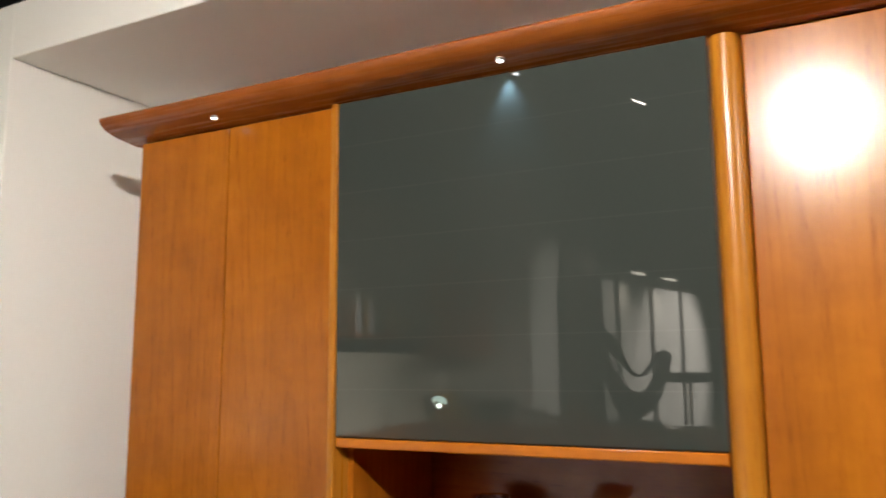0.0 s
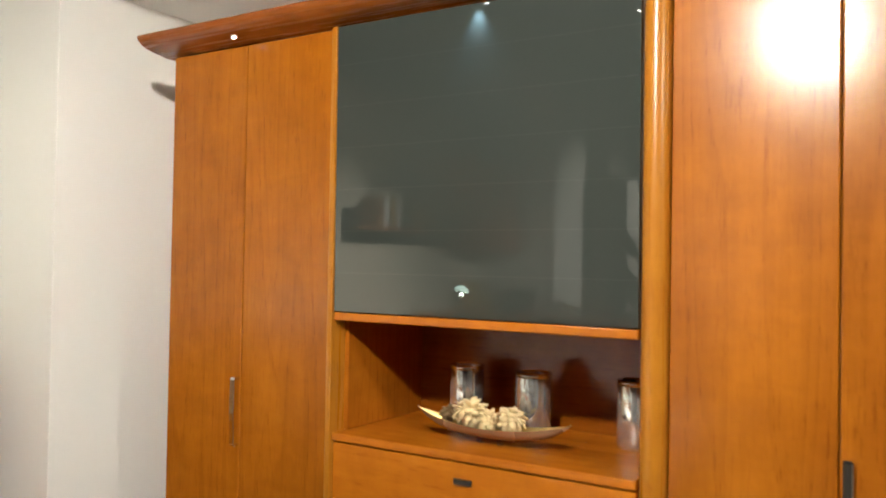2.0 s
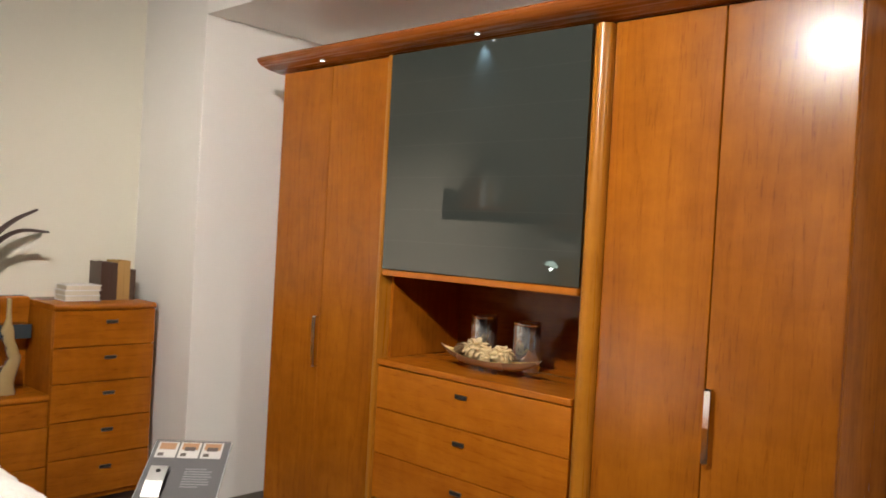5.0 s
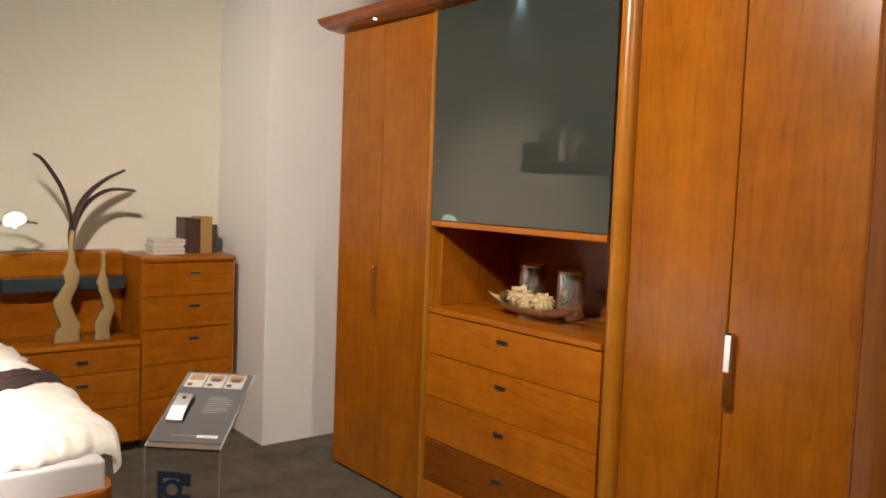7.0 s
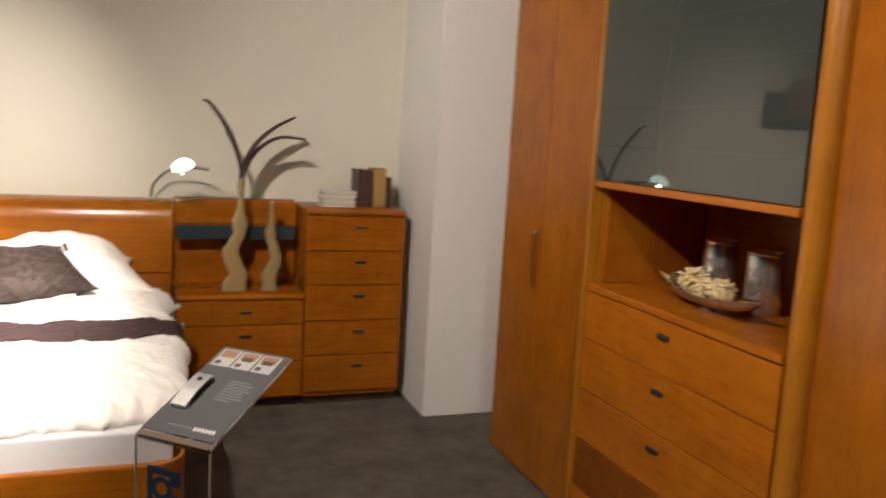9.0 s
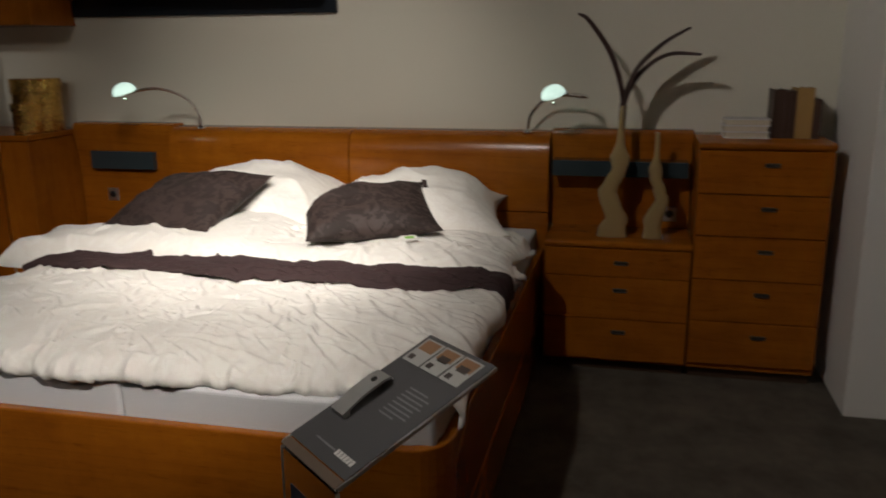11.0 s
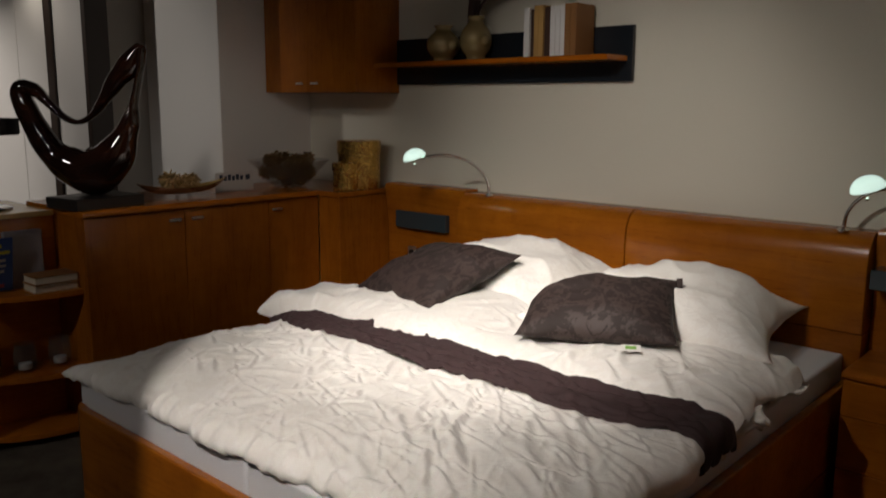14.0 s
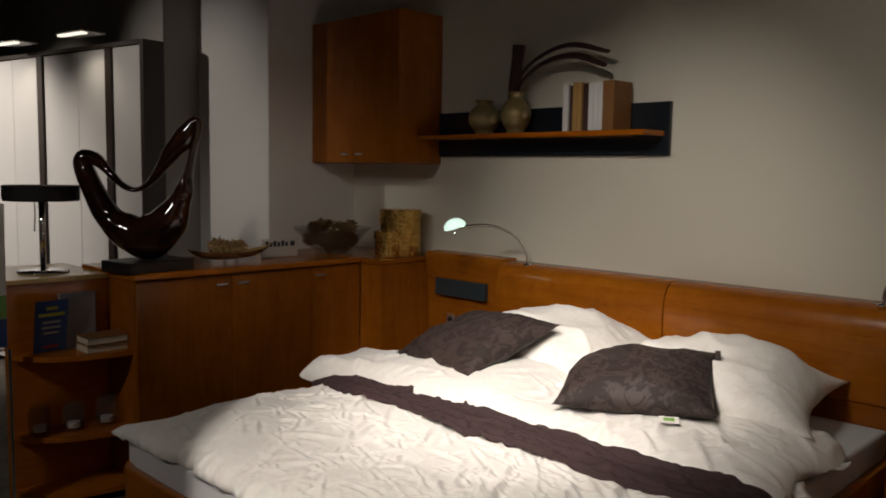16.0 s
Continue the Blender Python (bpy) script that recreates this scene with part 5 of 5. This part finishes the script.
part("switch_cord", tube(spline([(-1.10, -2.70, 1.365), (-1.10, -2.70, 1.30), (-1.095, -2.70, 1.23)], 10), 0.003, 8), BLACK_PLASTIC, desk)

# ---- the sculpture: a closed lacquered loop on a black plinth ----
S0 = Vector((-1.51, -2.40, CT))
SR = Vector((-0.66, 0.75, 0)).normalized()
SF = Vector((0.75, 0.66, 0)).normalized()
# centre across and up, half thickness in the plane and through it
loop = [(-0.332, 0.474, 0.044, 0.044), (-0.296, 0.367, 0.051, 0.054), (-0.208, 0.212, 0.062, 0.066), (-0.108, 0.136, 0.088, 0.078), (0.005, 0.112, 0.113, 0.086), (0.108, 0.184, 0.092, 0.080), (0.182, 0.316, 0.048, 0.056), (0.213, 0.425, 0.018, 0.042), (0.231, 0.490, 0.014, 0.038),
        (0.247, 0.556, 0.014, 0.036), (0.260, 0.612, 0.018, 0.034), (0.256, 0.668, 0.026, 0.034), (0.198, 0.588, 0.056, 0.042), (0.134, 0.522, 0.044, 0.040), (0.060, 0.424, 0.024, 0.032), (0.008, 0.366, 0.014, 0.025), (-0.060, 0.336, 0.012, 0.023), (-0.128, 0.358, 0.015, 0.024), (-0.198, 0.422, 0.020, 0.028), (-0.268, 0.482, 0.032, 0.036)]
bm = bmesh.new()
count = len(loop)
closed = [Vector((a, b, 0)) for a, b, c, d in loop]
sizes = [(c, d) for a, b, c, d in loop]
rings = []
steps = 6
for k in range(count * steps):
    i, f = k // steps, (k % steps) / steps
    a, b, c, d = (closed[(i + j) % count] for j in (-1, 0, 1, 2))
    p = 0.5 * (2 * b + (c - a) * f + (2 * a - 5 * b + 4 * c - d) * f * f + (3 * b - a - 3 * c + d) * f ** 3)
    t = (0.5 * ((c - a) + (4 * a - 10 * b + 8 * c - 2 * d) * f + (9 * b - 3 * a - 9 * c + 3 * d) * f * f)).normalized()
    g = f * f * (3 - 2 * f)
    w = sizes[i][0] * (1 - g) + sizes[(i + 1) % count][0] * g
    h = sizes[i][1] * (1 - g) + sizes[(i + 1) % count][1] * g
    nrm = Vector((-t.y, t.x, 0))
    ring = []
    for j in range(20):
        an = 2 * math.pi * j / 20
        q = p + nrm * w * math.cos(an)
        ring.append(bm.verts.new(S0 + SR * q.x * 0.95 + Vector((0, 0, q.y + 0.05)) + SF * (h * math.sin(an))))
    rings.append(ring)
for k in range(len(rings)):
    lo, hi = rings[k], rings[(k + 1) % len(rings)]
    for j in range(20):
        bm.faces.new((lo[j], lo[(j + 1) % 20], hi[(j + 1) % 20], hi[j]))
bmesh.ops.recalc_face_normals(bm, faces=bm.faces[:])
art = thing("sculpture", tuple(S0), "glossy dark brown abstract loop sculpture on a black plinth", "sculpture")
part("loop", bm, BRONZE_GLOSS, art, smooth=True)
part("plinth", boxm(Matrix.Translation(S0 + Vector((0, 0, 0.026))) @ pose(0, 0, 0, 0, 0, 9), 0.35, 0.24, 0.052, 0.003), BLACK, art, "black stone plinth")

# ---- decorations on the low cupboards ----
boat_dish(-2.238, -1.735, -2.45, CT, 0.060, (), "pointed bronze boat dish with gold lining on the cupboard")
rng = random.Random(9)
for at, r in (((-1.915, -2.445, CT + 0.088), 0.052), ((-2.030, -2.45, CT + 0.080), 0.046), ((-1.972, -2.43, CT + 0.075), 0.034)):
    bm = bmesh.new()
    cone_cluster(bm, at, r, rng, 64, 0.85, 0.9)
    solid("pine_cone", bm, TAN_CONE, (at[0], at[1], at[2] - r), "tan coral-like cone in the dish", "cone", "cones in the dishes", True)

bowl = thing("glass_bowl", (-2.72, -2.53, CT), "clear glass bowl filled with dark gilded cones", "bowl")
bx, by = -2.72, -2.53
part("glass", lathe([(0, CT + 0.001), (0.09, CT + 0.001), (0.10, CT + 0.008), (0.14, CT + 0.04), (0.185, CT + 0.10), (0.235, CT + 0.150), (0.240, CT + 0.153), (0.236, CT + 0.156), (0.178, CT + 0.104), (0.134, CT + 0.046), (0.09, CT + 0.014), (0, CT + 0.012)], (bx, by), 44), BOWL_GLASS, bowl, smooth=True)
for k in range(22):
    a, rr = k * 2.4, 0.150 * math.sqrt((k + 0.3) / 22)
    r = 0.038 + 0.010 * rng.random()
    at = (bx + rr * math.cos(a), by + rr * math.sin(a), CT + 0.085 + (0.075 if k % 2 else 0.0) - (0.04 if k % 3 == 0 and rr < 0.1 else 0))
    bm = bmesh.new()
    cone_cluster(bm, at, r, rng, 36, 0.9, 0.42)
    solid("pine_cone", bm, DARK_CONE, (at[0], at[1], at[2] - r), "dark gilded pine cone in the glass bowl", "cone", "cones in the bowl", True)

for x, yy, r, h, text in ((-2.975, -2.205, 0.122, 0.272, "tall round crackled gold box with a lid"), (-2.835, -2.165, 0.071, 0.152, "small round crackled gold box with a lid")):
    g = thing("gold_box", (x, yy, CT), text + " on the cupboard", "box", "gold boxes")
    part("body", lathe([(0, CT + 0.001), (r - 0.003, CT + 0.001), (r, CT + 0.004), (r, CT + h * 0.72), (0, CT + h * 0.72)], (x, yy), 48), GOLD, g, smooth=False)
    part("lid", lathe([(r * 0.99, CT + h * 0.725), (r + 0.005, CT + h * 0.725), (r + 0.005, CT + h - 0.003), (r, CT + h), (0, CT + h)], (x, yy), 48), GOLD, g)

sign = thing("brand_plate", (-2.35, -2.525, CT), "small white standing plate with dark printed shapes", "sign")
part("plate", box(-2.470, -2.226, -2.536, -2.528, CT + 0.001, CT + 0.105, 0.001), WHITE_PAPER, sign)
for k in range(6):
    part("mark", box(-2.252 - 0.026 * k - 0.019, -2.252 - 0.026 * k, -2.5278, -2.5268, CT + 0.060, CT + (0.092 if k in (0, 2, 4) else 0.084)), INK, sign)
part("mark", box(-2.446, -2.418, -2.5278, -2.5268, CT + 0.060, CT + 0.088), INK, sign)

# ---- the acrylic display stand at the foot of the bed ----
RW = Vector((0.661, 0.751, 0)).normalized()
UP = Vector((-0.203, 0.2075, 0.113))
UP = (UP - RW * UP.dot(RW)).normalized()
LENGTH, WIDE = 0.311, 0.184
BL = Vector((-0.3415, 0.543, 0.9045)) - RW * WIDE / 2 - UP * LENGTH / 2
BR = BL + RW * WIDE
PN = RW.cross(UP)
if PN.z < 0:
    PN = -PN
plate_m = Matrix((RW, UP, PN)).transposed().to_4x4()
plate_m.translation = BL


def on_plate(u0, u1, v0, v1, lift, thick, bevel=0.0):
    """A flat box on the sloping plate; u across, v up the slope, both in metres."""
    return boxm(plate_m @ Matrix.Translation(((u0 + u1) / 2, (v0 + v1) / 2, lift + thick / 2)), u1 - u0, v1 - v0, thick, bevel)


stand = thing("display_stand", ((BL.x + BR.x) / 2, (BL.y + BR.y) / 2, 0), "clear acrylic stand with sloping grey information plate", "display stand")
acrylic = part("sloping_sheet", on_plate(0, WIDE, -0.006, LENGTH, -0.007, 0.006, 0.001), CLEAR, stand)
back = Vector((RW.y, -RW.x, 0))
if back.dot(UP) > 0:
    back = -back
leg_m = Matrix((RW, Vector((0, 0, 1)), RW.cross(Vector((0, 0, 1))))).transposed().to_4x4()
leg_m.translation = BL
leg = part("upright_sheet", boxm(leg_m @ Matrix.Translation((WIDE / 2, -BL.z / 2 - 0.004, 0.003)), WIDE, BL.z - 0.012, 0.006, 0.001), CLEAR, stand)
foot_dir = Vector((UP.x, UP.y, 0)).normalized()
foot_m = Matrix((RW, foot_dir, RW.cross(foot_dir))).transposed().to_4x4()
foot_m.translation = Vector((BL.x, BL.y, 0.004))
part("foot_sheet", boxm(foot_m @ Matrix.Translation((WIDE / 2, 0.13, 0)), WIDE, 0.26, 0.006, 0.001), CLEAR, stand)
face = part("grey_plate", on_plate(0.001, WIDE - 0.001, 0.012, LENGTH - 0.001, 0.0, 0.0015), GREY_PRINT, stand, "matt grey printed plate")
for k in range(3):
    u = 0.010 + k * 0.054
    card = part("photo_card", on_plate(u, u + 0.049, LENGTH - 0.072, LENGTH - 0.010, 0.0018, 0.0008), CARD_PRINT, stand)
    part("picture", on_plate(u + 0.005, u + 0.044, LENGTH - 0.040, LENGTH - 0.014, 0.0027, 0.0005), PHOTO_WOOD, card)
    if k:
        part("picture_dark", on_plate(u + 0.012, u + 0.038, LENGTH - 0.045, LENGTH - 0.030, 0.0033, 0.0004), PHOTO_DARK, card)
    part("picture_small", on_plate(u + 0.006, u + 0.020, LENGTH - 0.066, LENGTH - 0.054, 0.0027, 0.0005), PHOTO_DARK, card)
for k, w in enumerate((0.050, 0.064, 0.060, 0.066, 0.058, 0.062, 0.064, 0.040)):
    part("text_line", on_plate(0.094, 0.094 + w, 0.196 - k * 0.0092, 0.1988 - k * 0.0092, 0.0018, 0.0004), DIM_INK, stand)
part("text_line", on_plate(0.050, 0.110, 0.036, 0.039, 0.0018, 0.0004), DIM_INK, stand)
# thin pale strips painted as the glint along both sheets' edges
for u in (-0.0015, WIDE - 0.0015):
    part("polished_edge", boxm(leg_m @ Matrix.Translation((u + 0.0015, -BL.z / 2 - 0.004, 0.003)), 0.0022, BL.z - 0.014, 0.0066), ACRYLIC_GLINT, leg)
    part("polished_edge", on_plate(u + 0.0004, u + 0.0026, -0.004, LENGTH - 0.001, -0.0073, 0.0066), ACRYLIC_GLINT, acrylic)
part("bent_edge", on_plate(0.002, WIDE - 0.002, -0.0075, 0.010, -0.0015, 0.0022, 0.0006), BEND_REFLECTION, acrylic)
for k in range(6):
    part("logo_bar", on_plate(0.114 + k * 0.009, 0.121 + k * 0.009, 0.032, 0.043, 0.0018, 0.0004), WHITE_PAPER, stand)
hook_prof = [(0.0, 0.0), (0.012, 0.0), (0.014, 0.012), (0.045, 0.021), (0.085, 0.023), (0.100, 0.020), (0.104, 0.012), (0.104, 0.018), (0.101, 0.026), (0.085, 0.029), (0.045, 0.027), (0.0, 0.014)]
bm = bmesh.new()
rows = [[bm.verts.new(plate_m @ Vector((u, 0.086 + v, 0.002 + h * 0.62))) for v, h in hook_prof] for u in (0.019, 0.059)]
n = len(hook_prof)
for k in range(n):
    bm.faces.new((rows[0][k], rows[0][(k + 1) % n], rows[1][(k + 1) % n], rows[1][k]))
bm.faces.new(rows[0][::-1])
bm.faces.new(rows[1])
bmesh.ops.recalc_face_normals(bm, faces=bm.faces[:])
sample = part("handle_sample", bm, STEEL, stand, "brushed steel sample handle")
bm = bmesh.new()
bmesh.ops.create_cone(bm, cap_ends=True, segments=16, radius1=0.006, radius2=0.006, depth=0.002, matrix=plate_m @ Matrix.Translation((0.040, 0.086 + 0.080, 0.0202)))
part("screw_hole", bm, RECESS, sample)


def on_leg(u0, u1, z0, z1):
    d = 0.0015 if leg_m.col[2].dot(Vector((1, 0, 0, 0))) > 0 else -0.0015
    return boxm(leg_m @ Matrix.Translation(((u0 + u1) / 2, (z0 + z1) / 2, 0.003 + d * 3)), u1 - u0, z1 - z0, 0.001)


for u0, u1, z0, z1 in ((0.045, 0.060, -0.165, -0.075), (0.060, 0.100, -0.165, -0.148), (0.060, 0.100, -0.092, -0.075), (0.100, 0.128, -0.110, -0.078), (0.100, 0.128, -0.162, -0.130)):
    part("emblem", on_leg(u0 - 0.012, u1 - 0.012, z0 + 0.014, z1 + 0.014), INK, stand)
bm = bmesh.new()
ring_m = leg_m @ Matrix.Translation((0.070, -0.106, 0.003 + (0.0045 if leg_m.col[2].x > 0 else -0.0045)))
edge = [[bm.verts.new(ring_m @ Vector((r * math.cos(2 * math.pi * k / 28), r * math.sin(2 * math.pi * k / 28), 0))) for k in range(28)] for r in (0.014, 0.026)]
for k in range(28):
    bm.faces.new((edge[0][k], edge[0][(k + 1) % 28], edge[1][(k + 1) % 28], edge[1][k]))
bm.faces.ensure_lookup_table()
shell = bmesh.ops.extrude_face_region(bm, geom=bm.faces[:])
bmesh.ops.translate(bm, vec=ring_m.to_3x3() @ Vector((0, 0, 0.001)), verts=[g for g in shell["geom"] if isinstance(g, bmesh.types.BMVert)])
bmesh.ops.recalc_face_normals(bm, faces=bm.faces[:])
part("emblem", bm, INK, stand)

# ---- the spot heads on the ceiling ----


def spot_head(eye, target, door=None):
    """A black cylinder lamp on a stem from the ceiling, its lens just behind the beam's start."""
    aim = look(eye, target)
    head = thing("ceiling_spot", (eye[0], eye[1], 3.3), "black cylinder spotlight hanging from the dark ceiling", "spotlight", "ceiling spotlights")
    back = aim @ Vector((0, 0, 0.10))
    part("stem", tube([(back.x, back.y, 3.3), tuple(back)], 0.008, 10), BLACK_PLASTIC, head)
    bm = bmesh.new()
    bmesh.ops.create_cone(bm, cap_ends=True, segments=28, radius1=0.045, radius2=0.045, depth=0.15, matrix=aim @ Matrix.Translation((0, 0, 0.10)))
    part("housing", bm, BLACK_PLASTIC, head, smooth="auto")
    bm = bmesh.new()
    bmesh.ops.create_cone(bm, cap_ends=True, segments=24, radius1=0.034, radius2=0.034, depth=0.004, matrix=aim @ Matrix.Translation((0, 0, 0.022)))
    part("lens", bm, SPOT_LENS, head, "lit lens")
    if door is not None:
        # an unseen flap added to sharpen the beam's edge, from the housing's rim down to where it cuts the beam; door
        # is (towards the tip, out of the beam)
        tip, out = Vector(door[0]).normalized(), Vector(door[1]).normalized()
        wide, at = tip.cross(out).normalized(), Vector(eye)
        bm = bmesh.new()
        rows = [at + out * 0.050 - tip * 0.03, at + tip * 0.24]
        skin = (rows[1] - rows[0]).cross(wide).normalized() * 0.0015
        if skin.dot(out) < 0:
            skin = -skin
        low, high = [[bm.verts.new(r + wide * s * (0.05 if r is rows[0] else 0.16) + k) for r, s in ((rows[0], -1), (rows[0], 1), (rows[1], 1), (rows[1], -1))] for k in (Vector(), skin)]
        bm.faces.new(low)
        bm.faces.new(high[::-1])
        for i in range(4):
            bm.faces.new((low[i], low[(i + 1) % 4], high[(i + 1) % 4], high[i]))
        bmesh.ops.recalc_face_normals(bm, faces=bm.faces[:])
        part("barn_door", bm, BLACK_PLASTIC, head)


for eye, target, *door in (
    ((-0.09, -0.10, 2.66), (-1.3, 1.90, 1.10)),
    ((0.60, 0.652, 2.65), (-1.62, -0.68, 0.65), ((-0.538, -0.538, -0.648), (0.664, -0.745, 0.066))),
    ((-0.86, -0.12, 2.80), (-2.00, -0.45, 0.70)),
    ((-0.35, 0.15, 2.72), (-3.15, -0.66, 1.02)),
    ((-0.30, -0.85, 2.70), (-2.6, -2.7, 1.45)),
    # head of the fill lamp added for the column
    ((-0.06, -0.12, 2.68), (-2.75, 1.70, 1.0)),
):
    spot_head(eye, target, *door)

# ---- the neighbouring bay: its wardrobe stands a little askew to the room ----
BAY = Matrix.Translation((-2.09, -3.65, 0)) @ pose(0, 0, 0, 0, 0, 10.5)


def bay_box(along, depth, height, bevel=0.002):
    """A box in the bay: along the wardrobe from its near end, depth towards the aisle, height."""
    (a0, a1), (d0, d1), (z0, z1) = along, depth, height
    return boxm(BAY @ Matrix.Translation(((d0 + d1) / 2, -(a0 + a1) / 2, (z0 + z1) / 2)), d1 - d0, a1 - a0, z1 - z0, bevel)


nw = thing("sliding_wardrobe", (-2.0, -5.1, 0), "tall white wardrobe with dark wenge frames in the next bay", "wardrobe")
part("end_panel", bay_box((0, 0.04), (-0.158, 0), (0, 2.345)), WENGE, nw)
part("top_board", bay_box((0.0405, 3.6), (-0.158, 0), (2.316, 2.345)), WENGE, nw)
for a0, a1 in ((0.041, 0.349), (0.421, 0.748), (0.751, 1.169), (1.241, 1.590), (1.593, 1.999), (2.071, 2.800), (2.803, 3.590)):
    part("door", bay_box((a0, a1), (-0.158, -0.020), (0.05, 2.315)), LAMP_WHITE, nw)
for a0 in (0.350, 1.170, 2.000):
    part("post", bay_box((a0, a0 + 0.070), (-0.158, -0.004), (0, 2.315)), WENGE, nw)
for a0 in (0.365, 1.170):
    lamp_at = BAY @ Vector((0.15, -(a0 + 0.14), 2.39))
    fix = thing("cabinet_light", tuple(lamp_at), "slim lit bar lamp above the white wardrobe", "lamp", "bar lamps")
    part("housing", bay_box((a0 - 0.01, a0 + 0.29), (0.02, 0.19), (2.392, 2.402)), STEEL, fix)
    part("wire", tube([BAY @ Vector((0.05, -(a0 + 0.20), 2.402)), BAY @ Vector((-0.04, -(a0 + 0.12), 3.3))], 0.003, 6), BLACK_PLASTIC, fix)
    part("tube", bay_box((a0, a0 + 0.28), (0.145, 0.185), (2.380, 2.3915)), LED_BAR, fix)
    spot("bar_light", tuple(BAY @ Vector((0.165, -(a0 + 0.14), 2.372))), tuple(BAY @ Vector((0.0, -(a0 + 0.14), 1.2))), 22, 130, 0.8, 0.05, (1.0, 0.90, 0.74))
